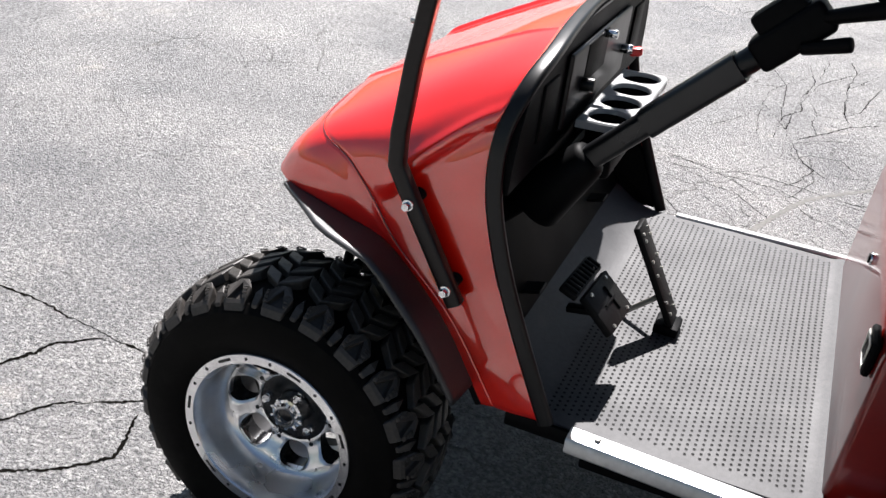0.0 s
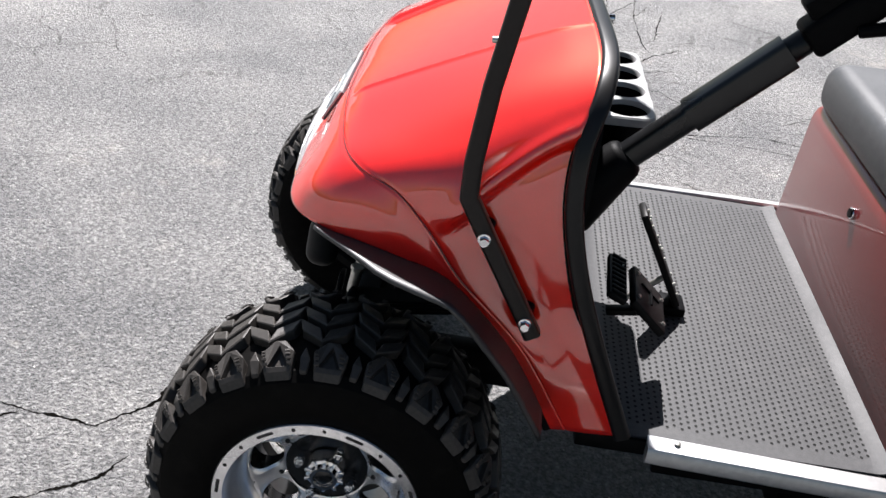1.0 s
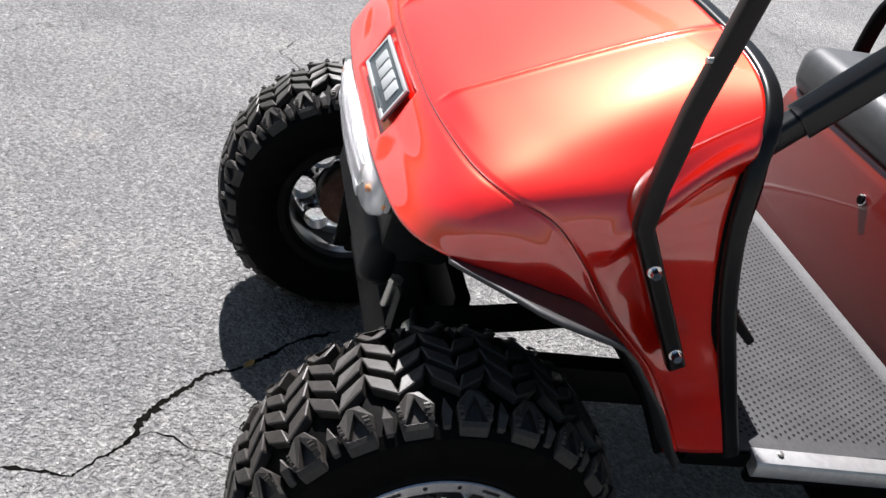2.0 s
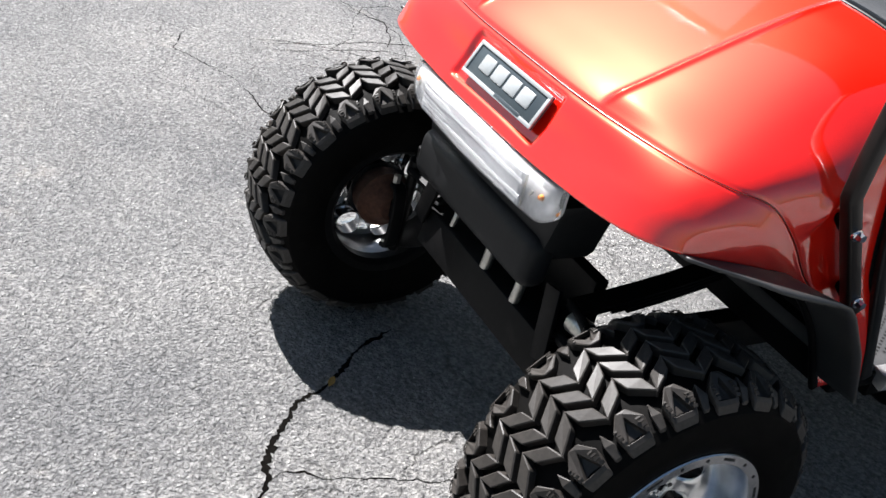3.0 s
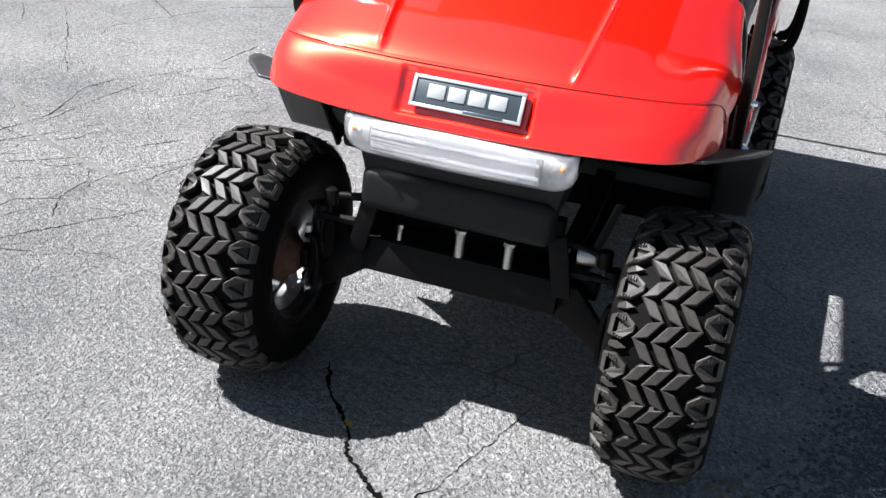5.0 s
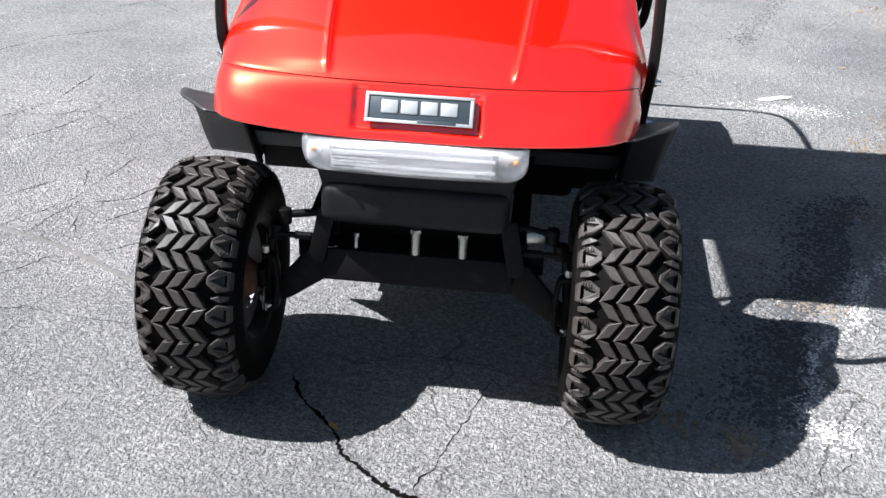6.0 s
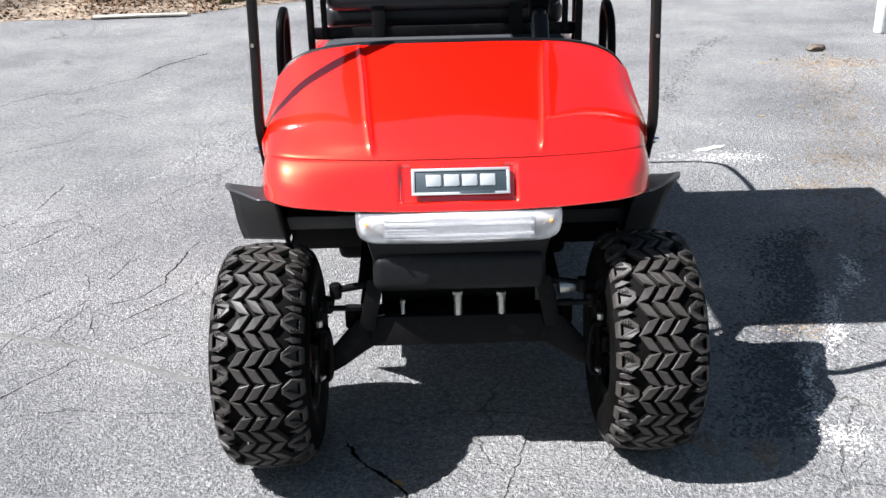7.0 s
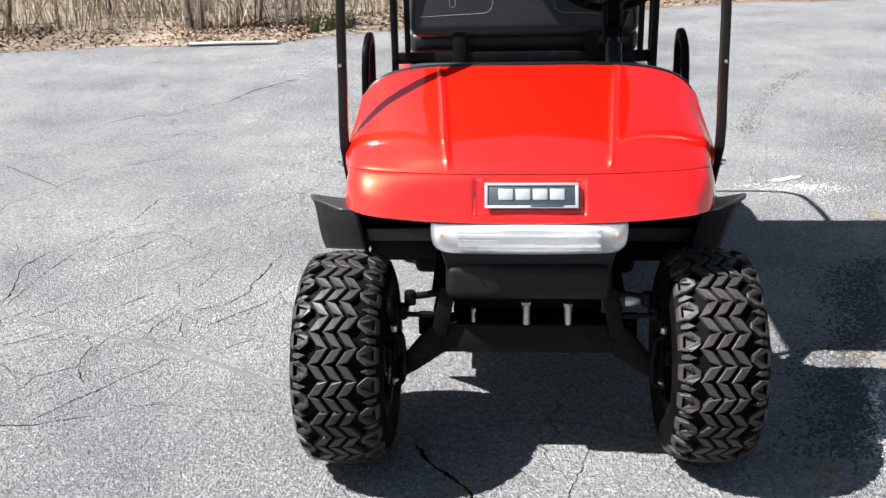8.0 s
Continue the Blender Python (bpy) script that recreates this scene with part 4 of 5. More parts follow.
def headlight():
    def shell(name, w, h, y0, y1, zc, mat, label, parent, bow=0.016, end=0.018):
        """Bar whose front bows and turns back round both ends; its lower corners are cut round."""
        verts, faces = [], []
        xs = np.sin(np.linspace(-math.pi / 2, math.pi / 2, 61)) * w / 2
        for x in xs:
            t = abs(x) / (w / 2)
            edge = w / 2 - abs(x)
            q = max(0.0, 1 - edge / end)
            f = y0 + bow * t * t + end * (1 - math.sqrt(max(0.0, 1 - q * q)))
            f = min(f, y1 - 0.002)
            p = max(0.0, 1 - edge / 0.050)
            zb = -h / 2 + 0.036 * (1 - math.sqrt(max(0.0, 1 - p * p)))
            mid = (h / 2 + zb) / 2
            for y, z in ((f + 0.008, h / 2), (f + 0.001, h / 2 - 0.006), (f - 0.001, mid + 0.012), (f, mid - 0.008), (f + 0.004, zb + 0.010), (f + 0.013, zb), (y1, zb), (y1, h / 2)):
                verts.append((x, min(y, y1), zc + z))
        k = 8
        for i in range(len(xs) - 1):
            for j in range(k):
                j2 = (j + 1) % k
                faces.append((i * k + j, i * k + j2, (i + 1) * k + j2, (i + 1) * k + j))
        faces.append(tuple(range(k)))
        faces.append(tuple((len(xs) - 1) * k + j for j in range(k - 1, -1, -1)))
        return mesh_object(name, verts, faces, mat, parent, label, angle=50)

    body = shell("headlight_bar", 0.497, 0.073, -0.512, -0.470, 0.686, LAMP_SHELL, "clear headlight bar with silver reflector", cart)
    lens = shell("lens", 0.508, 0.078, -0.524, -0.480, 0.686, LENS, "clear ribbed plastic lens", body)
    lens.visible_shadow = False
    part("reflector_block", box_bm((0.368, 0.003, 0.060), pose(0, -0.5138, 0.687), 0.001), LAMP_BACK, body, "grey back plate of the ribbed reflector")
    ribs = bmesh.new()
    for i in range(66):
        add_box(ribs, (0.0016, 0.003, 0.056), pose(-0.080 + 0.0039 * i, -0.5150, 0.687))
    for i in range(7):
        add_box(ribs, (0.100, 0.003, 0.0040), pose(-0.132, -0.5150, 0.664 + 0.0078 * i))
    for z in (0.672, 0.700):
        add_box(ribs, (0.364, 0.003, 0.0070), pose(0, -0.5156, z))
    part("reflector_ribs", ribs, REFLECTOR, body, "fine ribs of the silver reflector")
    for sx in (-1, 1):
        part("end_divider", box_bm((0.003, 0.006, 0.056), pose(sx * 0.186, -0.5105, 0.688), 0.001), ZINC, body)
    for sx in (-1, 1):
        bm = cyl_bm(0.0045, (sx * 0.226, -0.5085, 0.697), (sx * 0.226, -0.490, 0.697), 16, 0.002)
        part("turn_bulb", bm, AMBER, body, "small amber turn bulb")
        for i in range(3):
            bead = bmesh.new()
            bmesh.ops.create_icosphere(bead, subdivisions=2, radius=0.0040, matrix=Matrix.Translation((sx * 0.2435, -0.480, 0.678 + 0.0095 * i)))
            part("side_marker_bead", bead, AMBER, body, "amber side marker bead")
        part("bulb_clip", box_bm((0.004, 0.004, 0.012), pose(sx * 0.208, -0.5135, 0.695, 0, 35, 0), 0.001), ZINC, body)


headlight()

# ---- nose underside, bumper and front suspension ----
nose_cover = part("nose_cover", prism([(-0.245, 0.085), (-0.215, -0.03), (-0.205, -0.045), (0.205, -0.045), (0.215, -0.03), (0.245, 0.085)], 0.12, pose(0, -0.405, 0.60), 0.012), BUMPER, cart, "black plastic nose cover below the headlight")
part("bumper_pad", box_bm((0.440, 0.060, 0.100), pose(0, -0.457, 0.553, -5), 0.026, 5), BUMPER, cart, "rounded black bumper pad")
plate_bm = prism([(-0.028, -0.040), (0.075, -0.044), (0.075, -0.036), (-0.020, -0.032), (-0.006, 0.030), (0.050, 0.040), (0.050, 0.048), (-0.014, 0.038)], 0.47, pose(0, -0.400, 0.363, 0, 0, 90), 0.002)
part("cross_plate", plate_bm, STEEL_BLACK, cart, "folded black steel cross plate of the lift kit")
for sx in (-1, 1):
    part("upright_bracket", box_bm((0.042, 0.009, 0.140), pose(sx * 0.232, -0.420, 0.440, -6, sx * -12, 0), 0.002), STEEL_BLACK, cart, "flat black steel bracket")
    arm = prism([(0, 0.02), (0.0, -0.055), (0.09, -0.12), (0.17, -0.165), (0.185, -0.12), (0.11, -0.055), (0.05, 0.02)], 0.018, Matrix.Translation((sx * 0.225, -0.385, 0.365)) @ Matrix.Diagonal((sx, 1, 1, 1)), 0.004)
    part("lower_arm", arm, STEEL_BLACK, cart, "black steel drop arm")
    sp = cyl_bm(0.013, (sx * 0.385, -0.395, 0.20), (sx * 0.362, -0.392, 0.43), 16, 0.002)
    add_box(sp, (0.030, 0.045, 0.05), pose(sx * 0.395, -0.392, 0.30), 0.006)
    part("spindle", sp, STEEL_BLACK, cart, "black steering spindle")
    loop = [(sx * 0.372, -0.425, 0.225), (sx * 0.350, -0.425, 0.235), (sx * 0.345, -0.425, 0.28), (sx * 0.345, -0.425, 0.33), (sx * 0.352, -0.425, 0.372), (sx * 0.375, -0.425, 0.378)]
    tube("spindle_bracket", catmull(loop, 20), round_rect(0.012, 0.03, 0.003), STEEL_BLACK, cart, "bent steel spindle bracket", up=(0, 1, 0))
    for z, y in ((0.385, -0.428), (0.222, -0.43)):
        part("spindle_bolt", cyl_bm(0.009, (sx * 0.370, y, z), (sx * 0.370, y, z + 0.018), 6, 0.001), ZINC, cart, "zinc-plated bolt")
    # stub axle to the hub
    part("stub_axle", cyl_bm(0.020, (sx * 0.385, AXLE_Y, HUB_Z), (sx * 0.46, AXLE_Y, HUB_Z), 16), STEEL_BLACK, cart)
    # leaf spring running back from the axle and rising to the rear
    bm = bmesh.new()
    for i in range(4):
        half_len = 0.19 - 0.035 * i
        for k in range(8):
            y = -half_len + (k + 0.5) * half_len / 4
            add_box(bm, (0.045, half_len / 4 + 0.004, 0.006), pose(sx * 0.245, -0.19 + y, 0.510 + 0.20 * y + 0.25 * y * y - i * 0.0075, 11.3 + 28 * y), 0.001, 1)
    part("leaf_spring", bm, STEEL_BLACK, cart, "black steel leaf spring")
    part("chassis_rail", box_bm((0.045, 1.9, 0.075), pose(sx * 0.245, 0.62, 0.375), 0.006), STEEL_BLACK, cart, "black chassis rail")
for x, z0, z1, r in ((-0.004, 0.400, 0.456, 0.0115), (0.111, 0.400, 0.452, 0.011), (-0.150, 0.405, 0.434, 0.006)):
    bm = cyl_bm(r, (x, -0.405, z0), (x, -0.398, z1), 16, 0.0015)
    add_cyl(bm, r * 1.3, r * 1.3, (x, -0.398, z1), (x, -0.397, z1 + 0.008), 6)
    part("shackle_bolt", bm, ZINC, cart, "zinc-plated shackle bolt")
# unseen block added to fill in the darkness behind the bolts
part("dark_backing_block", box_bm((0.42, 0.03, 0.115), pose(0, -0.300, 0.443), 0.004), STEEL_BLACK, cart, "added black block that stands for the dark behind the shackle bolts")
part("spring_bush", cyl_bm(0.020, (0.262, -0.392, 0.466), (0.305, -0.388, 0.468), 20, 0.003), ZINC, cart, "bare steel spring bush")
part("axle_beam", box_bm((0.62, 0.05, 0.05), pose(0, AXLE_Y + 0.06, 0.36), 0.006), STEEL_BLACK, cart, "black front axle beam")
for sx in (-1, 1):
    bm = cyl_bm(0.0075, (sx * 0.345, -0.415, 0.432), (sx * 0.225, -0.400, 0.424), 14)
    add_cyl(bm, 0.011, 0.011, (sx * 0.300, -0.409, 0.429), (sx * 0.262, -0.405, 0.427), 6)
    part("tie_rod", bm, STEEL_BLACK, cart, "thin steel tie rod")
for sx in (-1, 1):
    bm = cyl_bm(0.016, (sx * 0.325, -0.40, 0.455), (sx * 0.325, -0.40, 0.495), 16, 0.004)
    add_cyl(bm, 0.010, 0.010, (sx * 0.325, -0.40, 0.478), (sx * 0.24, -0.385, 0.485), 12)
    add_cyl(bm, 0.018, 0.018, (sx * 0.352, -0.40, 0.415), (sx * 0.345, -0.40, 0.455), 14, 0.004)
    part("ball_joint", bm, STEEL_BLACK, cart, "black steering ball joint")


def wheel_well(side):
    """Inner liner plate between the nose and the wheel."""
    pts = [(-0.20, 0.74), (-0.19, 0.62), (-0.16, 0.60), (-0.10, 0.62), (-0.10, 0.80), (-0.2, 0.80)]
    bm = bmesh.new()
    f = bm.faces.new([bm.verts.new((side * 0.27, y, z)) for y, z in pts])
    r = bmesh.ops.extrude_face_region(bm, geom=[f])
    bmesh.ops.translate(bm, vec=(side * 0.008, 0, 0), verts=[v for v in r["geom"] if isinstance(v, bmesh.types.BMVert)])
    return part("wheel_well_liner", bm, BLACK, cart, "black plastic wheel-well liner")


for side in (1, -1):
    wheel_well(side)
# closing panel under the firewall, across the cart
part("toe_board", box_bm((0.97, 0.012, 0.265), pose(0, -0.047, 0.560, 22), 0.003), BLACK, cart, "black plastic toe board underside")


# ---- roof struts and roof ----
def strut(side):
    x = side * (0.528 if side > 0 else 0.516)
    path = [(x, -0.078, 0.640), (x, -0.094, 0.667), (x, -0.174, 0.800), (x, -0.206, 0.855), (x, -0.207, 0.91), (x * 0.995, -0.198, 1.02), (x * 0.995, -0.172, 1.20), (x * 0.97, -0.02, 1.92)]
    pts = []
    for a, b in zip(path, path[1:]):
        n = 4 if Vector(a).z < 0.95 else 2
        pts += [Vector(a).lerp(Vector(b), i / n) for i in range(n)]
    pts.append(Vector(path[-1]))
    ob = tube("roof_strut", pts, round_rect(0.027, 0.025, 0.006), STRUT, cart, "dark bronze square roof strut", up=(1, 0, 0))
    for y, z in ((-0.175, 0.798), (-0.094, 0.667)):
        c = Vector((x + side * 0.011, y, z))
        bm = cyl_bm(0.010, c, c + Vector((side * 0.006, 0, 0)), 16, 0.001)
        add_cyl(bm, 0.0075, 0.0068, c + Vector((side * 0.006, 0, 0)), c + Vector((side * 0.016, 0, 0)), 6)
        part("strut_bolt", bm, CHROME, ob, "bright hex bolt with washer")
        spacer = cyl_bm(0.011, (side * 0.500, y + 0.004, z + 0.008), (side * 0.518, y, z), 12)
        part("spacer", spacer, BLACK, ob)
    part("strut_screw", cyl_bm(0.0045, (x, -0.199, 1.085), (x, -0.209, 1.084), 12, 0.001), ZINC, ob, "small bright screw head")
    return ob


for side in (1, -1):
    strut(side)
roof_bm = box_bm((1.10, 1.38, 0.045), pose(0, 0.66, 1.94), 0.02, 3)
part("roof", roof_bm, BLACK, cart, "flat black golf cart roof")

# ---- floor, mat and sills ----
FLOOR_Z = 0.449
part("floor_pan", box_bm((0.995, 0.555, 0.03), pose(0, 0.3075, FLOOR_Z - 0.017), 0.004), BLACK, cart, "black floor pan")


# block added below the seat, out of view, to keep skylight off the ground
part("underbody_blocker", box_bm((0.80, 0.96, 0.23), pose(0, 0.92, 0.315), 0.03, 3), BLACK, cart, "added unseen black block that shades the ground below the cart")


def floor_mat():
    """Perforated grey mat: flat, turned up at the toe board and at the seat."""
    ys = np.concatenate([np.linspace(-0.085, 0.10, 18), np.linspace(0.12, 0.47, 12), np.linspace(0.48, 0.556, 7)])

    def height(y):
        d = max(0.0, 0.10 - y)
        toe = 0.62 * d * d / 0.16 if d < 0.08 else 0.62 * (d - 0.04)
        return FLOOR_Z + 0.004 + toe + 6 * max(0.0, d - 0.12) ** 2 + 0.35 * max(0.0, y - 0.53)

    xs = np.linspace(-0.486, 0.494, 17)
    verts = [(x, y, height(y)) for y in ys for x in xs] + [(x, y, height(y) - 0.004) for y in ys for x in xs]
    n, k = len(xs), len(xs) * len(ys)
    faces = []
    for i in range(len(ys) - 1):
        for j in range(n - 1):
            a = i * n + j
            faces.append((a, a + 1, a + n + 1, a + n))
            faces.append((k + a, k + a + n, k + a + n + 1, k + a + 1))
    mat = mesh_object("floor_mat", verts, faces, MAT, cart, "light grey perforated floor mat")
    hv, hf = [], []
    dy = 0.0126
    for r, y in enumerate(np.arange(0.095, 0.53, dy)):
        for x in np.arange(-0.4585, 0.458, 0.0142):
            cx = x + (0.0071 if r % 2 else 0)
            o = len(hv)
            for i in range(6):
                a = math.pi / 3 * i
                yy = y + 0.0029 * math.sin(a)
                hv.append((cx + 0.0033 * math.cos(a), yy, height(yy) + 0.0008))
            hf.append(tuple(range(o, o + 6)))
    holes = mesh_object("perforation", hv, hf, MAT_HOLE, mat, "rows of small dark holes", smooth=False)
    tagged(holes, kind="stuff")


floor_mat()


def sill(side):
    sec = [(-0.022, -0.022), (0.013, -0.030), (0.018, -0.025), (0.018, -0.003), (0.014, 0.002), (-0.020, 0.009), (-0.024, 0.004)]
    if side > 0:
        sec = [(max(a, -0.015) if b > 0.005 else max(a, -0.018), min(b, 0.005)) for a, b in sec]
    sec = [(a * side, b) for a, b in sec]
    ob = tube("sill_trim", [(side * 0.504, 0.146, FLOOR_Z), (side * 0.519, 0.5, FLOOR_Z), (side * 0.525, 1.05, FLOOR_Z)], sec, TRIM_ALU, cart, "bright aluminium sill trim")
    for y in (0.195, 0.68):
        part("rivet", cyl_bm(0.006, (side * 0.500, y, FLOOR_Z + 0.004), (side * 0.500, y, FLOOR_Z + 0.009), 14, 0.002), ZINC, ob)
    part("rocker_panel", box_bm((0.02, 0.90, 0.05), pose(side * 0.475, 0.62, FLOOR_Z - 0.052), 0.005), BLACK, cart, "black rocker panel below the sill")


for side in (1, -1):
    sill(side)


# ---- pedals ----
def pedal_plate(w, h, t, m, rows, name, label):
    ob = part(name, box_bm((w, t, h), m, 0.004), STEEL_BLACK, cart, label)
    for z in rows:
        for sx in (-1, 1):
            c = m @ Vector((sx * w * 0.32, t / 2, z))
            n = (m.to_3x3() @ Vector((0, 1, 0))).normalized()
            part("stud", cyl_bm(0.0035, c, c + n * 0.003, 10), ZINC, ob)
    return ob


acc = pedal_plate(0.062, 0.215, 0.014, pose(0.080, 0.182, 0.572, 30, 0, 0), (-0.085, -0.06, 0.0, 0.03, 0.075, 0.09), "accelerator_pedal", "long black accelerator pedal with studs")
part("pedal_link", cyl_bm(0.006, (0.077, 0.13, 0.455), (0.080, 0.207, 0.53), 12), ZINC, acc, "bare steel pedal link")
part("pedal_hinge", box_bm((0.06, 0.05, 0.02), pose(0.080, 0.230, 0.466), 0.004), BLACK, acc)
brake = pedal_plate(0.122, 0.084, 0.016, pose(0.300, 0.130, 0.596, 49, 0, -4), (-0.034, 0.034), "brake_pedal", "black brake pedal with a parking-brake flap")
part("pad_rib", box_bm((0.004, 0.004, 0.05), pose(0.286, 0.1365, 0.604, 49, 0, -4), 0.001), BLACK, brake)
part("pad_rib", box_bm((0.05, 0.004, 0.004), pose(0.300, 0.1365, 0.604, 49, 0, -4), 0.001), BLACK, brake)
flap = pedal_plate(0.140, 0.036, 0.014, pose(0.284, 0.073, 0.622, 70, 0, -4), (-0.008,), "park_flap", "ribbed parking-brake flap")
flap.parent = brake
for i in range(9):
    part("flap_rib", box_bm((0.009, 0.006, 0.028), pose(0.284, 0.073, 0.622, 70, 0, -4) @ pose(-0.062 + 0.0155 * i, 0.008, 0.0), 0.002), BLACK, flap)
part("pedal_arm", box_bm((0.022, 0.07, 0.012), pose(0.305, 0.098, 0.574, 10), 0.003), STEEL_BLACK, brake)

# ---- dash ----
def dash_outline(scale, drop, low):
    pts = [(p[0] * scale, p[2] - drop) for p in rim_line if p[2] - drop > low]
    return [(pts[0][0], low)] + pts + [(pts[-1][0], low)]


dash = part("dashboard", prism(dash_outline(0.975, 0.010, 0.835), 0.020, pose(0, -0.042, 0)), BLACK, cart, "black plastic dashboard with switches")
part("dash_panel", box_bm((0.455, 0.012, 0.140), pose(0.022, -0.027, 0.938), 0.006, 3), BLACK_TRIM, dash, "flat black instrument panel")
part("glovebox_recess", box_bm((0.15, 0.006, 0.075), pose(0.075, -0.0215, 0.968), 0.004), BLACK, dash)
for x, z, r, name, mat_ in ((0.155, 0.932, 0.013, "knob", BLACK_TRIM), (0.034, 1.000, 0.008, "switch", CHROME), (-0.165, 0.925, 0.010, "key_switch", CHROME)):
    part(name, cyl_bm(r, (x, -0.024, z), (x, 0.004, z + 0.003), 16, 0.002), mat_, dash)
part("key_fob", box_bm((0.020, 0.026, 0.018), pose(-0.178, 0.008, 0.922, 10, 0, 20), 0.005), RED_PLASTIC, dash, "small red key tag")
for sx in (-1, 1):
    part("side_pocket", box_bm((0.085, 0.008, 0.10), pose(sx * 0.335, -0.031, 0.935), 0.003, 2), BLACK, dash, "open dash pocket")


def cup_tray():
    """Pale tray with four round cup openings in a row, its free corners rounded."""
    verts, faces = [], []
    z, pitch, hw, hl, rad = 0.888, 0.0925, 0.049, 0.04625, 0.0385
    corner = math.atan2(hw, hl)
    turns = sorted([2 * math.pi * i / 32 for i in range(32)] + [corner, math.pi - corner, math.pi + corner, -corner % (2 * math.pi)])
    k = len(turns)
    for c in range(4):
        cx = -0.117 + c * pitch
        o = len(verts)
        for a in turns:
            ca, sa = math.cos(a), math.sin(a)
            lim = min(hl / abs(ca) if abs(ca) > 1e-6 else 9, hw / abs(sa) if abs(sa) > 1e-6 else 9)
            if sa > 0 and ((c == 0 and ca < 0) or (c == 3 and ca > 0)):
                lim = (abs(ca / hl) ** 5 + abs(sa / hw) ** 5) ** -0.2
            inside = (ca > 0 and c < 3 or ca < 0 and c > 0) and hl / abs(ca) <= lim + 1e-6 if abs(ca) > 1e-6 else False
            rim = ((lim, 0.0), (lim, 0.0), (lim - 0.003, 0.0)) if inside else ((lim, -0.016), (lim, -0.003), (lim - 0.003, 0.0))
            for e, dz in rim + ((rad + 0.002, 0.0005), (rad, -0.002), (rad - 0.001, -0.008)):
                y = 0.041 + e * sa
                verts.append((cx + e * ca, y, z + dz + 0.05 * (y - 0.041)))
        for i in range(k):
            i2 = (i + 1) % k
            for j in range(5):
                faces.append((o + i * 6 + j, o + i2 * 6 + j, o + i2 * 6 + j + 1, o + i * 6 + j + 1))
    tray = mesh_object("cup_tray", verts, faces, CUP, cart, "pale grey four-hole cup tray", angle=30)
    for c in range(4):
        cx = -0.117 + c * pitch
        bm = cyl_bm(rad * 0.93, (cx, 0.041, z - 0.065), (cx, 0.041, z - 0.006), 36, r1=rad * 1.01)
        bmesh.ops.delete(bm, geom=[f for f in bm.faces if f.normal.z > 0.9], context="FACES")
        part("cup_well", bm, BLACK, tray, "black cup well")
    part("tray_skirt", box_bm((0.36, 0.080, 0.04), pose(0.022, 0.028, z - 0.088), 0.012, 3), BLACK, tray)


cup_tray()

# ---- steering ----
C0, C1 = Vector((0.268, 0.035, 0.838)), Vector((0.272, 0.246, 1.058))
C_MID = C0.lerp(C1, 0.42)
column = tube("steering_column", [C0, C_MID, C1], round_rect(0.040, 0.042, 0.011), COLUMN, cart, "black steering column", up=(0, -1, 1))
tube("column_sleeve", [C_MID, C0.lerp(C1, 0.9), C1], round_rect(0.048, 0.050, 0.009), COLUMN, column, "satin black upper sleeve", up=(0, -1, 1))
ax = (C1 - C0).normalized()
part("column_boot", cyl_bm(0.060, C0 - ax * 0.13 + Vector((0, 0.01, -0.01)), C0 + ax * 0.015, 28, 0.012, r1=0.034), BLACK, column, "black cone-shaped column boot")
part("column_shaft", cyl_bm(0.022, C0 - ax * 0.20, C0, 20), BLACK, column, "black lower column shaft")
turn_c = ax.to_track_quat("Z", "X").to_matrix().to_4x4()
part("collar", cyl_bm(0.021, C1 - ax * 0.01, C1 + ax * 0.03, 24, 0.003), BLACK_TRIM, column)
hb = bmesh.new()
add_box(hb, (0.056, 0.062, 0.125), Matrix.Translation(C1 + ax * 0.09) @ turn_c, 0.010, 3)
add_box(hb, (0.05, 0.045, 0.085), Matrix.Translation(C1 + ax * 0.085 + Vector((0, -0.018, 0.028))) @ turn_c, 0.008, 2)
part("column_housing", hb, BLACK, column, "black column switch housing")
part("turn_lever", cyl_bm(0.011, C1 + ax * 0.14 + Vector((0.02, 0.0, 0.0)), C1 + ax * 0.15 + Vector((0.045, 0.085, 0.030)), 16, 0.005, 0.014), BLACK, column, "black turn-signal lever")
part("key_lever", cyl_bm(0.010, C1 + ax * 0.10 + Vector((0.03, 0.01, -0.02)), C1 + ax * 0.125 + Vector((0.05, 0.06, -0.012)), 14, 0.004, 0.012), BLACK, column, "short black lever below the housing")
hubc = C1 + ax * 0.235


def steering_wheel():
    verts, faces = [], []
    n, k, big, small = 56, 12, 0.165, 0.0145
    m = Matrix.Translation(hubc + ax * 0.03) @ turn_c
    for i in range(n):
        a = 2 * math.pi * i / n
        for j in range(k):
            b = 2 * math.pi * j / k
            r = big + small * math.cos(b)
            verts.append(m @ Vector((r * math.cos(a), r * math.sin(a), small * math.sin(b))))
    for i in range(n):
        for j in range(k):
            faces.append((i * k + j, ((i + 1) % n) * k + j, ((i + 1) % n) * k + (j + 1) % k, i * k + (j + 1) % k))
    w = mesh_object("steering_wheel", verts, faces, BLACK, cart, "black steering wheel")
    hub = bmesh.new()
    add_cyl(hub, 0.045, 0.055, hubc - ax * 0.02, hubc + ax * 0.03, 24, 0.006)
    part("hub", hub, BLACK, w)
    for a in (90, 210, 330):
        d = m.to_3x3() @ Vector((math.cos(radians(a)), math.sin(radians(a)), 0))
        part("spoke", cyl_bm(0.012, hubc + ax * 0.01 + d * 0.04, hubc + ax * 0.03 + d * 0.16, 12), BLACK, w)


steering_wheel()


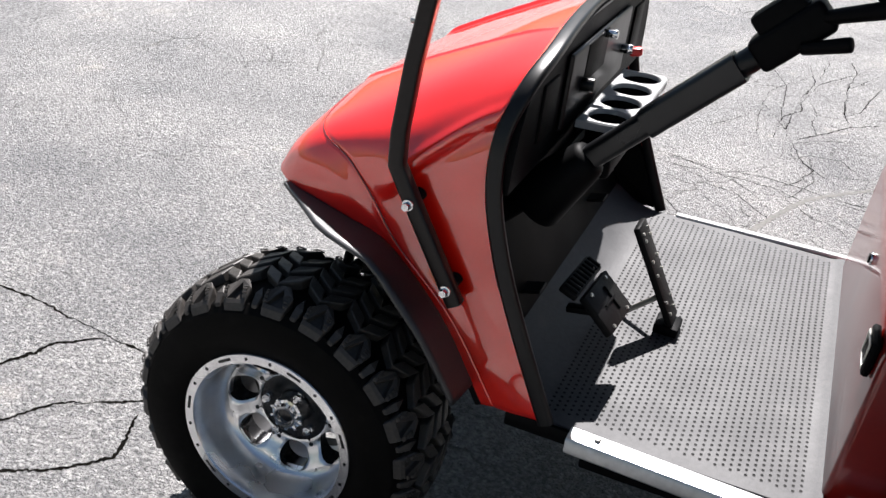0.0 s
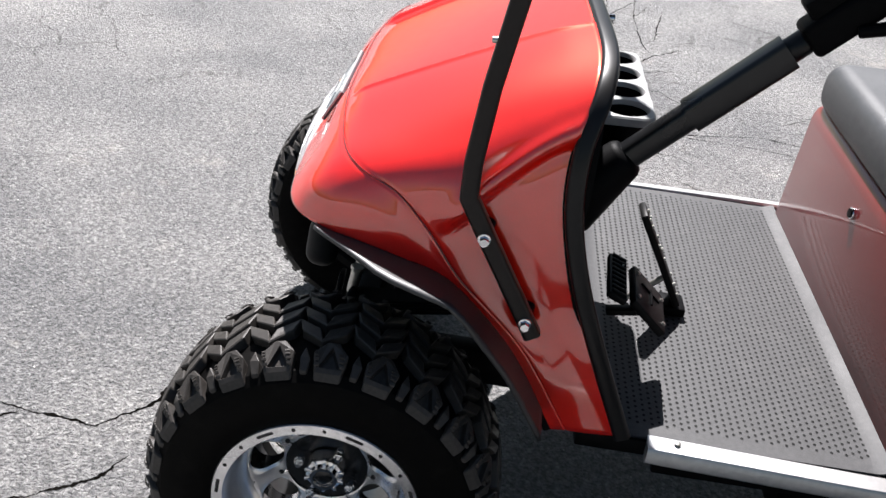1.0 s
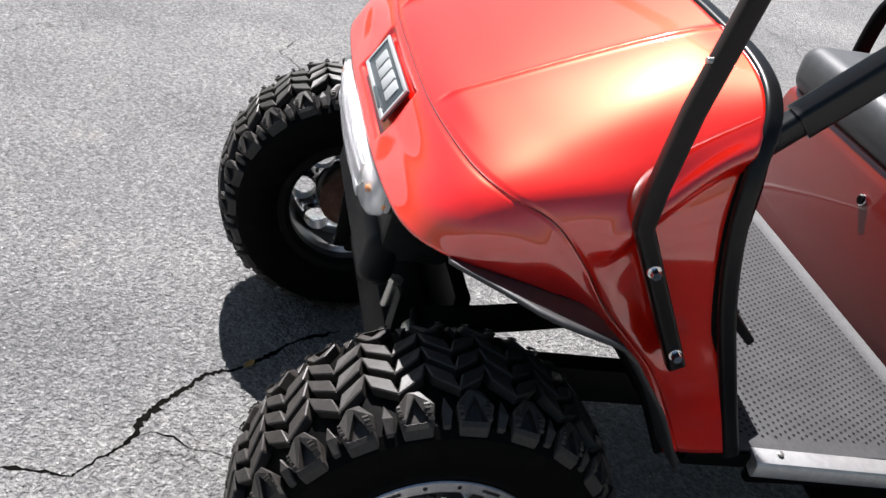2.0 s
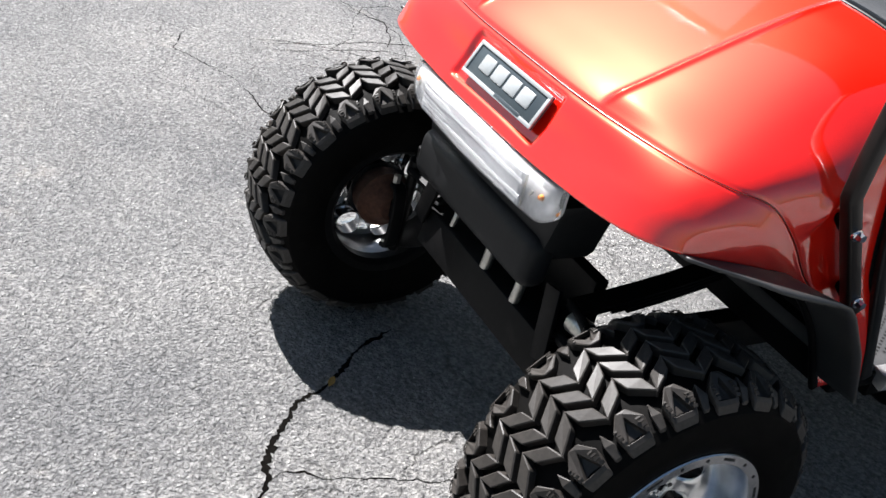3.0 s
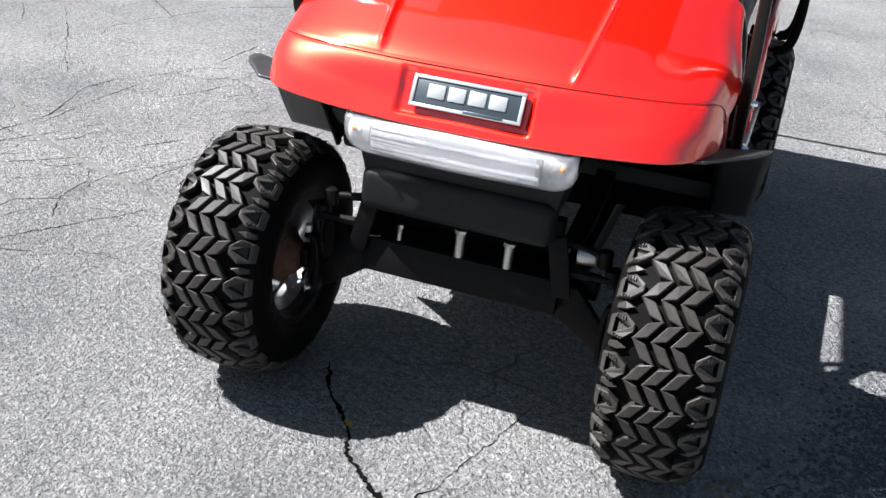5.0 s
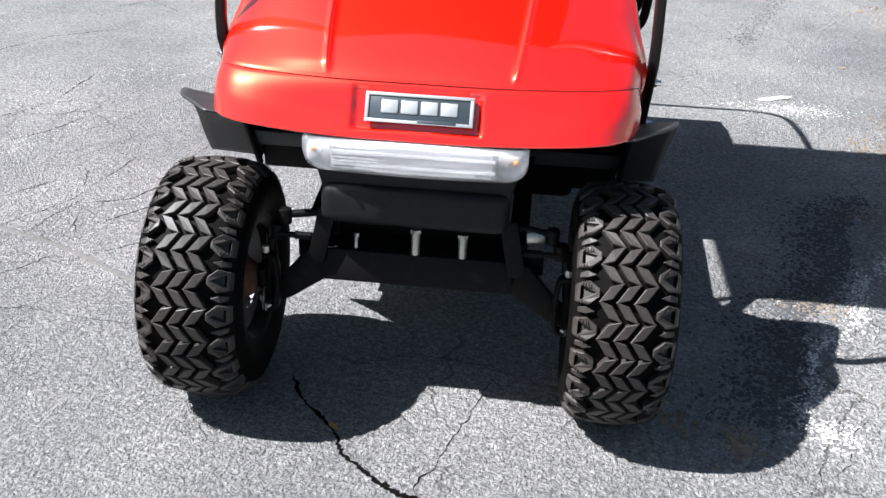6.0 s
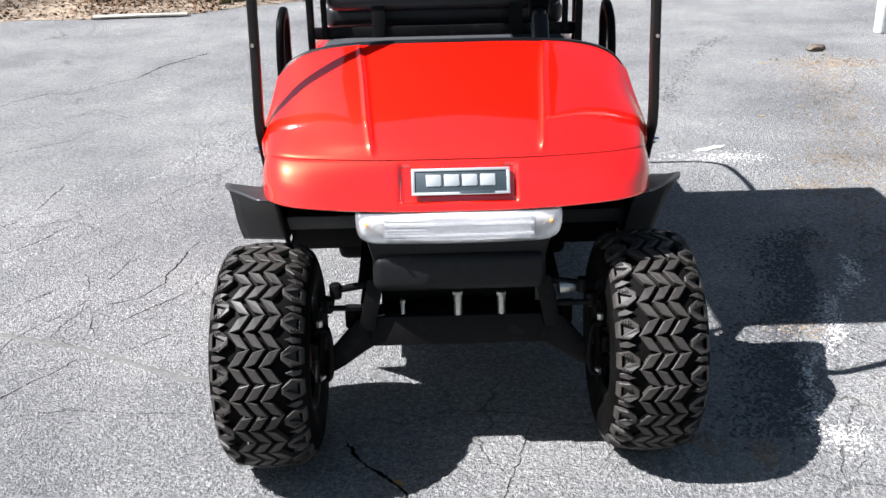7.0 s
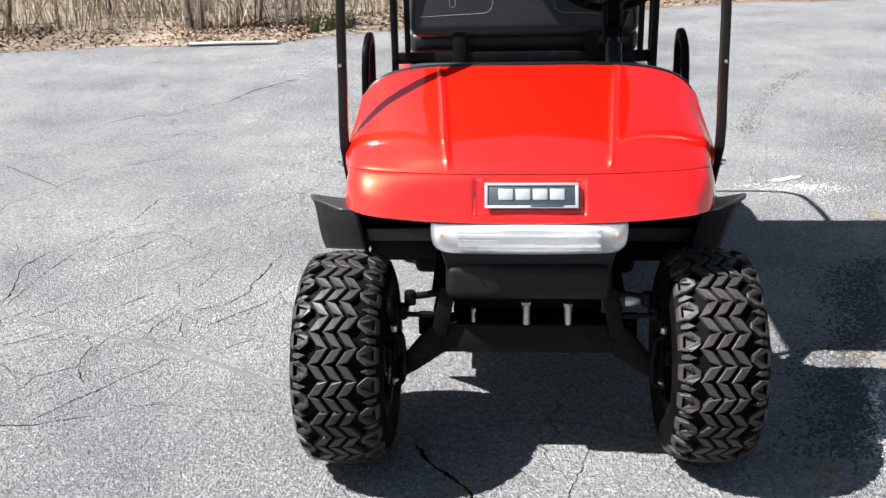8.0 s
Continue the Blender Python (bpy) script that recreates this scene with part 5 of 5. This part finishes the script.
# ---- seat ----
def seat_base():
    prof = [(0.553, 0.449), (0.563, 0.72), (0.571, 0.745), (0.60, 0.755), (1.34, 0.755), (1.38, 0.45)]
    bm = bmesh.new()
    f = bm.faces.new([bm.verts.new((-0.455, y, z)) for y, z in prof])
    r = bmesh.ops.extrude_face_region(bm, geom=[f])
    bmesh.ops.translate(bm, vec=(0.91, 0, 0), verts=[v for v in r["geom"] if isinstance(v, bmesh.types.BMVert)])
    bmesh.ops.bevel(bm, geom=list(bm.edges), offset=0.012, segments=3, affect="EDGES", profile=0.5)
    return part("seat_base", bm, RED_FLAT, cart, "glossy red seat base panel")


base = seat_base()
for sx in (-1, 1):
    part("panel_bolt", cyl_bm(0.009, (sx * 0.455, 0.77, 0.50), (sx * 0.464, 0.77, 0.50), 14, 0.002), BLACK_TRIM, base)
lock = part("panel_lock", cyl_bm(0.013, (-0.035, 0.555, 0.672), (-0.035, 0.563, 0.672), 24, 0.002), CHROME, base, "round chrome-ringed panel lock")
part("lock_core", cyl_bm(0.0095, (-0.035, 0.552, 0.672), (-0.035, 0.566, 0.672), 20), BLACK, lock)
socket = part("charger_socket", box_bm((0.075, 0.014, 0.062), pose(0.375, 0.555, 0.697, -3), 0.006), BLACK, base, "square black charger socket")
for size, x, z in (((0.056, 0.004, 0.004), 0, 0.021), ((0.056, 0.004, 0.004), 0, -0.021), ((0.004, 0.004, 0.038), 0.026, 0), ((0.004, 0.004, 0.038), -0.026, 0)):
    part("socket_rim", box_bm(size, pose(0.375 + x, 0.5475, 0.697 + z), 0.001), ZINC, socket, "bare metal rim")


def cushion(name, w, d, h, m, mat, label, r=0.05):
    return part(name, box_bm((w, d, h), m, r, 5), mat, cart, label)


seat = cushion("seat_cushion", 0.93, 0.50, 0.12, pose(0, 0.81, 0.805, 2), VINYL_GREY, "grey and black vinyl bench cushion", 0.045)
back = cushion("seat_backrest", 0.90, 0.10, 0.42, pose(0, 1.095, 1.175, -10), VINYL, "black vinyl seat backrest with stitched panel", 0.045)
for sx in (-1, 1):
    panel_seam = [(sx * 0.116, 0.10), (sx * 0.118, -0.085), (sx * 0.124, -0.108), (sx * 0.145, -0.124), (sx * 0.28, -0.130), (sx * 0.405, -0.136)]
    tuck = [(sx * 0.287, 0.10), (sx * 0.287, -0.094), (sx * 0.282, -0.100), (sx * 0.269, -0.100), (sx * 0.264, -0.094), (sx * 0.264, 0.10)]
    mb = pose(0, 1.095, 1.175, -10)
    for seam_path in (panel_seam, tuck):
        tube("stitch_line", [mb @ Vector((x, -0.0500, z)) for x, z in seam_path], ring(0.0015, 6), STITCH, back, "grey stitched seam", up=(0, 1, 0))
lower = cushion("rear_seat_cushion", 0.92, 0.12, 0.10, pose(0, 1.16, 0.935), VINYL, "black vinyl rear seat cushion", 0.04)
bar = part("seat_back_bar", box_bm((1.04, 0.025, 0.044), pose(0, 1.035, 0.889), 0.004), STEEL_BLACK, cart, "black steel bar below the backrest")
for x in (-0.25, 0.27):
    part("backrest_bracket", box_bm((0.05, 0.008, 0.20), pose(x, 1.020, 0.915, -6), 0.002), STEEL_BLACK, bar, "flat steel backrest bracket")
for i in range(5):
    part("bar_slat", box_bm((0.014, 0.02, 0.09), pose(-0.13 + 0.075 * i, 1.04, 0.835), 0.003), STEEL_BLACK, bar)
for sx in (-1, 1):
    tube("rear_strut", [(sx * 0.505, 1.00, 0.72), (sx * 0.505, 1.00, 1.0), (sx * 0.51, 1.03, 1.35), (sx * 0.53, 1.10, 1.81)], round_rect(0.026, 0.026, 0.006), STEEL_BLACK, cart, "black rear roof strut", up=(1, 0, 0))
    tube("side_frame", [(sx * 0.455, 1.02, 0.88), (sx * 0.455, 1.02, 1.1), (sx * 0.46, 1.06, 1.35)], round_rect(0.022, 0.022, 0.005), STEEL_BLACK, cart, "black seat side frame", up=(1, 0, 0))
    hip = [(sx * 0.46, 1.02, 0.68), (sx * 0.57, 1.02, 0.68), (sx * 0.600, 1.02, 0.78), (sx * 0.598, 1.00, 0.930), (sx * 0.595, 0.95, 0.985), (sx * 0.595, 0.88, 0.975), (sx * 0.598, 0.83, 0.92), (sx * 0.600, 0.82, 0.76), (sx * 0.57, 0.82, 0.68), (sx * 0.46, 0.82, 0.68)]
    tube("hip_restraint", catmull(hip, 48), round_rect(0.040, 0.028, 0.010), BLACK, cart, "black looped hip restraint", up=(1, 0, 0))


def rear_body():
    """Red rear bodywork: a deck behind the seat and two side panels cut round the wheels."""
    outline = [(0.63, 0.46), (0.64, 0.68), (0.68, 0.745), (0.80, 0.780), (1.00, 0.795), (1.70, 0.795), (1.80, 0.74), (1.82, 0.50), (1.66, 0.47)]
    for i in range(13):
        a = radians(25 + 130 * i / 12)
        outline.append((REAR_Y + 0.365 * math.cos(a), HUB_Z + 0.365 * math.sin(a)))
    outline.append((0.90, 0.46))
    deck = part("rear_deck", box_bm((1.03, 0.66, 0.03), pose(0, 1.46, 0.785), 0.012, 3), RED, cart, "glossy red rear body deck")
    for sx in (-1, 1):
        part("rear_side_panel", prism(outline, 0.022, Matrix.Translation((sx * 0.520, 0, 0)) @ Matrix.Rotation(radians(90), 4, "Z"), 0.006), RED, deck, "glossy red rear side panel cut round the wheel")


rear_body()
rail = [(0.545, 1.36, 0.76), (0.545, 1.40, 1.12), (0.545, 1.46, 1.2), (0.54, 1.74, 1.2), (0.50, 1.86, 1.2), (0.38, 1.91, 1.2), (0.15, 1.915, 1.2)]
rail = rail + [(-x, y, z) for x, y, z in rail[::-1]]
tube("rear_grab_rail", catmull(rail, 90), ring(0.013, 10), STEEL_BLACK, cart, "black tubular rear grab rail", up=(0.02, 0.03, 1))

# ---- roadside bank ----
def bank_edge(x):
    line = float(np.interp(x, (-14, -5.3, -2.4, -1.6, 1.9, 3.1, 14), (6.2, 6.9, 7.35, 7.9, 9.75, 10.0, 11.2)))
    return line + 0.06 * math.sin(x * 2.7) + 0.04 * math.sin(x * 6.3 + 1)


def bank():
    xs = np.linspace(-30, 30, 121)
    verts, faces = [], []
    steps = [(-0.12, 0.004), (0.1, 0.03), (0.4, 0.07), (1.0, 0.14), (3, 0.5), (8, 1.8), (25, 5)]
    for x in xs:
        for d, h in steps:
            n = noise.noise(Vector((x * 0.8, d * 0.9, 3.1)))
            verts.append((x, bank_edge(x) + d, h * (1 + 0.35 * n) if d > 0 else h))
    k = len(steps)
    for i in range(len(xs) - 1):
        for j in range(k - 1):
            a = i * k + j
            faces.append((a, a + k, a + k + 1, a + 1))
    ob = mesh_object("earth_bank", verts, faces, LITTER)
    tagged(ob, "brown leaf-littered earth bank beyond the asphalt", "bank", kind="structure")


bank()


def blades(name, count, seed, mat, label, place, size, lean):
    rng = random.Random(seed)
    verts, faces = [], []
    for _ in range(count):
        x, y, z = place(rng)
        h, w = size(rng)
        a = rng.uniform(0, 2 * math.pi)
        lx, ly = rng.gauss(0, lean) * h, rng.gauss(0, lean) * h
        dx, dy = math.cos(a) * w, math.sin(a) * w
        o = len(verts)
        verts += [(x - dx, y - dy, z), (x + dx, y + dy, z), (x + dx * 0.7 + lx * 0.4, y + dy * 0.7 + ly * 0.4, z + h * 0.55), (x - dx * 0.7 + lx * 0.4, y - dy * 0.7 + ly * 0.4, z + h * 0.55), (x + lx, y + ly, z + h)]
        faces += [(o, o + 1, o + 2, o + 3), (o + 3, o + 2, o + 4)]
    ob = mesh_object(name, verts, faces, mat, smooth=False)
    return tagged(ob, label, "undergrowth", kind="stuff")


def bank_height(d):
    return float(np.interp(d, (-0.12, 0.1, 0.4, 1.0, 3, 8, 25), (0.0, 0.03, 0.07, 0.14, 0.5, 1.8, 5)))


def on_bank(d0, d1, x0=-14, x1=12):
    def place(rng):
        x, d = rng.uniform(x0, x1), rng.uniform(d0, d1)
        return x, bank_edge(x) + d, bank_height(d) - 0.02
    return place


blades("dry_grass", 17000, 3, STRAW, "tall dry straw-coloured grass on the bank", on_bank(0.45, 4.5), lambda r: (r.uniform(0.2, 0.7), r.uniform(0.003, 0.008)), 0.25)
blades("fallen_leaves", 26000, 4, BRUSH, "curled brown fallen leaves along the verge", on_bank(-0.12, 0.9), lambda r: (r.uniform(0.015, 0.05), r.uniform(0.01, 0.028)), 1.2)
blades("twigs", 6500, 5, BARK, "thin bare brown twigs and brush", on_bank(0.35, 3), lambda r: (r.uniform(0.25, 1.0), r.uniform(0.002, 0.006)), 0.55)
blades("green_sprouts", 110, 6, GREENERY, "small green sprouts in the litter", on_bank(0.1, 0.35, -2.2, -1.8), lambda r: (r.uniform(0.06, 0.22), r.uniform(0.01, 0.02)), 0.4)


def trunk(x, d, r, h, lean, seed):
    rng = random.Random(seed)
    y = bank_edge(x) + d
    z = bank_height(d) - 0.1
    verts, faces = sweep([(x + lean * t * h + 0.05 * math.sin(3 * t + seed), y + 0.1 * t, z + t * h) for t in np.linspace(0, 1, 9)], ring(r, 9), up=(0, 1, 0))
    k = 9
    verts = [Vector(v) for v in verts]
    for i in range(9):
        c = sum((verts[i * k + j] for j in range(k)), Vector()) / k
        f = (1.0 - 0.45 * i / 8) * (1.35 if i == 0 else 1)
        for j in range(k):
            verts[i * k + j] = c + (verts[i * k + j] - c) * f * rng.uniform(0.9, 1.1)
    tree = mesh_object("bare_tree", verts, faces, BARK)
    tagged(tree, "slim bare grey-brown tree on the bank", "tree", "bare trees on the bank")
    for b in range(4):
        t = rng.uniform(0.35, 0.9)
        p = Vector((x + lean * t * h, y + 0.1 * t, z + t * h))
        q = p + Vector((rng.uniform(-0.6, 0.6), rng.uniform(-0.4, 0.4), rng.uniform(0.4, 0.9)))
        part("limb", cyl_bm(r * 0.4, p, q, 7, r1=r * 0.12), BARK, tree)


for spec in ((-3.55, 0.55, 0.045, 2.4, -0.10, 1), (-3.47, 0.58, 0.04, 2.4, 0.14, 2), (-4.6, 1.2, 0.03, 2.4, 0.05, 3), (-3.0, 0.9, 0.022, 2.0, -0.08, 4), (-2.8, 0.8, 0.02, 2.0, 0.1, 5), (-5.6, 1.0, 0.03, 2.4, 0.1, 6), (-2.0, 1.6, 0.035, 2.6, 0.03, 7), (2.6, 1.5, 0.04, 2.6, 0.05, 8), (4.5, 2.0, 0.05, 2.8, -0.06, 9)):
    trunk(*spec)

plank_v, plank_f = sweep([(-3.32, 7.04, 0.022), (-2.9, 7.07, 0.026), (-2.42, 7.10, 0.022)], [(a + 0.008 * math.sin(9 * a), b) for a, b in round_rect(0.08, 0.024, 0.010)])
tagged(mesh_object("fallen_plank", plank_v, plank_f, PALE_WOOD), "pale weathered plank lying by the verge", "plank")

post = part("marker_post", cyl_bm(0.055, (0, 0, 0), (0, 0, 1.1), 20, 0.012), POST, None)
post.matrix_basis = pose(3.68, 5.40, 0)
tagged(post, "white painted marker post at the asphalt's edge", "post")


# ---- loose things on the asphalt ----
def leaf(x, y, turn, size):
    out = [(-0.5, 0), (-0.25, 0.16), (0.1, 0.22), (0.5, 0.02), (0.1, -0.18), (-0.25, -0.15)]
    verts = [(a * size, b * size, 0.004 + 0.10 * size * (abs(b) * 2 + a * a)) for a, b in out] + [(0, 0, 0.004)]
    faces = [(i, (i + 1) % 6, 6) for i in range(6)]
    ob = mesh_object("fallen_leaf", verts, faces, LEAF, smooth=False)
    ob.matrix_basis = pose(x, y, 0.003, 0, 0, turn)
    s = ob.modifiers.new("shell", "SOLIDIFY")
    s.thickness = 0.001
    return tagged(ob, "small dry yellow-brown leaf on the asphalt", "leaf", "leaves on the asphalt")


leaf(-0.172, -0.600, -40, 0.04)


def stones(name, count, seed, mat, label, place, size, kind="stuff"):
    rng = random.Random(seed)
    verts, faces = [], []
    for _ in range(count):
        x, y = place(rng)
        r = size(rng)
        o = len(verts)
        for z, f in ((0.0, 1.0), (0.45, 0.8)):
            for i in range(5):
                a = 2 * math.pi * i / 5 + rng.uniform(-0.3, 0.3)
                q = r * f * rng.uniform(0.6, 1.25)
                verts.append((x + q * math.cos(a), y + q * math.sin(a), z * r * rng.uniform(0.6, 1.1)))
        for i in range(5):
            j = (i + 1) % 5
            faces.append((o + i, o + j, o + 5 + j, o + 5 + i))
        faces.append(tuple(range(o + 5, o + 10)))
    ob = mesh_object(name, verts, faces, mat, smooth=False)
    return tagged(ob, label, "debris", kind=kind)


stones("pale_chips", 420, 8, WHITE_STONE, "pale stone chips and sand scattered on the asphalt", lambda r: (1.47 + r.gauss(0, 0.13), 2.14 + r.gauss(0, 0.05)), lambda r: r.uniform(0.0015, 0.005))
scrap = part("paper_scrap", prism([(-0.10, -0.010), (-0.06, -0.028), (-0.01, -0.020), (0.05, -0.030), (0.10, -0.004), (0.06, 0.016), (0.01, 0.012), (-0.05, 0.026)], 0.004, pose(1.43, 2.29, 0.003, 90, 0, 25)), POST, None)
tagged(scrap, "flat torn white scrap lying on the asphalt", "scrap")
stones("pale_patch", 240, 12, WHITE_STONE, "small patch of pale grit on the asphalt", lambda r: (1.07 + r.gauss(0, 0.045), -0.44 + r.gauss(0, 0.035)), lambda r: r.uniform(0.0015, 0.004))
stones("verge_litter", 2600, 9, LITTER, "brown leaf crumbs along the asphalt's edge", lambda r: (1.93 + r.gauss(0, 0.16) + 0.27 * (t := r.uniform(-0.6, 3.2)), 1.3 + t), lambda r: r.uniform(0.003, 0.010))
stones("grit", 2600, 10, WHITE_STONE, "pale grit strewn over the asphalt", lambda r: (r.uniform(-3.5, 3), r.uniform(-2.2, 4)), lambda r: r.uniform(0.0012, 0.0028))


def along_edge(r):
    f = r.uniform(0, 1)
    return 0.95 + 0.65 * f + 0.03 * math.sin(17 * f) + 0.012 * math.sin(61 * f) + r.gauss(0, 0.014), -0.39 + 1.2 * f + r.gauss(0, 0.03)


stones("edge_grit", 1000, 11, WHITE_STONE, "pale grit along an old patch edge in the asphalt", along_edge, lambda r: r.uniform(0.0015, 0.005))
for x, y, turn, size in ((2.35, 4.3, 20, 0.06), (2.9, 4.6, 70, 0.05), (2.2, 3.1, 130, 0.04), (-1.2, 3.4, 40, 0.04), (0.75, -0.62, 15, 0.012), (1.9, 2.9, 200, 0.05)):
    leaf(x, y, turn, size)


def gravel_trail(r):
    f = r.uniform(0, 1) ** 1.4
    x = float(np.interp(f, (0, 0.12, 0.45, 0.7, 1), (1.4, 1.52, 1.87, 2.13, 2.4)))
    y = float(np.interp(f, (0, 0.12, 0.45, 0.7, 1), (3.32, 3.6, 4.53, 5.04, 5.41)))
    w = 0.06 * (1 - 0.6 * f)
    return x + r.gauss(0, w), y + r.gauss(0, w)



def crumbled_band(r):
    f = r.uniform(0, 1)
    return 0.93 + 0.62 * f + 0.03 * math.sin(13 * f) - abs(r.gauss(0, 0.10)), -0.42 + 1.5 * f + r.gauss(0, 0.05)


stones("crumbled_asphalt", 3600, 18, DARK_CHIP, "loose dark crumbs of the broken asphalt edge", crumbled_band, lambda r: r.uniform(0.002, 0.008))
for x, y, n, wide, seed in ((1.495, 0.95, 130, 0.05, 41), (1.168, 0.215, 70, 0.05, 42), (0.824, -0.496, 130, 0.03, 43), (0.687, -0.448, 60, 0.025, 44), (1.74, 1.66, 170, 0.07, 45), (2.03, 2.07, 240, 0.09, 46)):
    stones("leaf_crumbs", n, seed, LITTER, "small heap of brown leaf crumbs on the asphalt", lambda r: (x + r.gauss(0, wide), y + r.gauss(0, wide)), lambda r: r.uniform(0.002, 0.009))
stones("dark_gravel", 900, 14, DARK_CHIP, "thin trail of dark gravel on the asphalt", gravel_trail, lambda r: r.uniform(0.002, 0.007))


def clod(x, y, r, seed):
    rng = random.Random(seed)
    bm = bmesh.new()
    bmesh.ops.create_icosphere(bm, subdivisions=2, radius=r)
    for v in bm.verts:
        v.co *= rng.uniform(0.8, 1.2)
        v.co = Vector((v.co.x * 1.5, v.co.y, max(0.0, v.co.z * 0.6 + r * 0.3)))
    ob = part("dirt_clod", bm, BARK, None)
    ob.matrix_basis = pose(x, y, 0.0, 0, 0, 30)
    return tagged(ob, "dark brown clod of dirt on the asphalt", "clod")


clod(2.91, 4.76, 0.055, 3)
stones("dirt_patch", 260, 15, LITTER, "patch of dirt and leaf crumbs on the asphalt", lambda r: (2.88 + r.gauss(0, 0.22), 4.31 + r.gauss(0, 0.12)), lambda r: r.uniform(0.004, 0.016))

# scuffed, gritty spots of the old surface
SCUFFS = [(-1.89, 3.93), (-1.43, 2.16), (-1.34, 2.47), (-2.50, 4.22), (-1.67, 1.98), (-1.78, 1.11), (-1.28, 2.81), (-1.81, 2.03), (-1.16, 0.45), (-0.62, 0.52), (-0.45, 0.62)]


def scuff(r):
    x, y = r.choice(SCUFFS)
    s = r.gauss(0, 0.14)
    return x + 0.45 * s + r.gauss(0, 0.045), y + s + r.gauss(0, 0.03)


stones("scuffed_grit", 900, 16, WHITE_STONE, "pale grit in scuffed spots of the asphalt", scuff, lambda r: r.uniform(0.0012, 0.0036))
stones("straw_crumbs", 90, 17, STRAW, "wisp of dry straw crumbs on the asphalt", lambda r: (1.14 + r.gauss(0, 0.045), 0.24 + r.gauss(0, 0.02)), lambda r: r.uniform(0.002, 0.006))
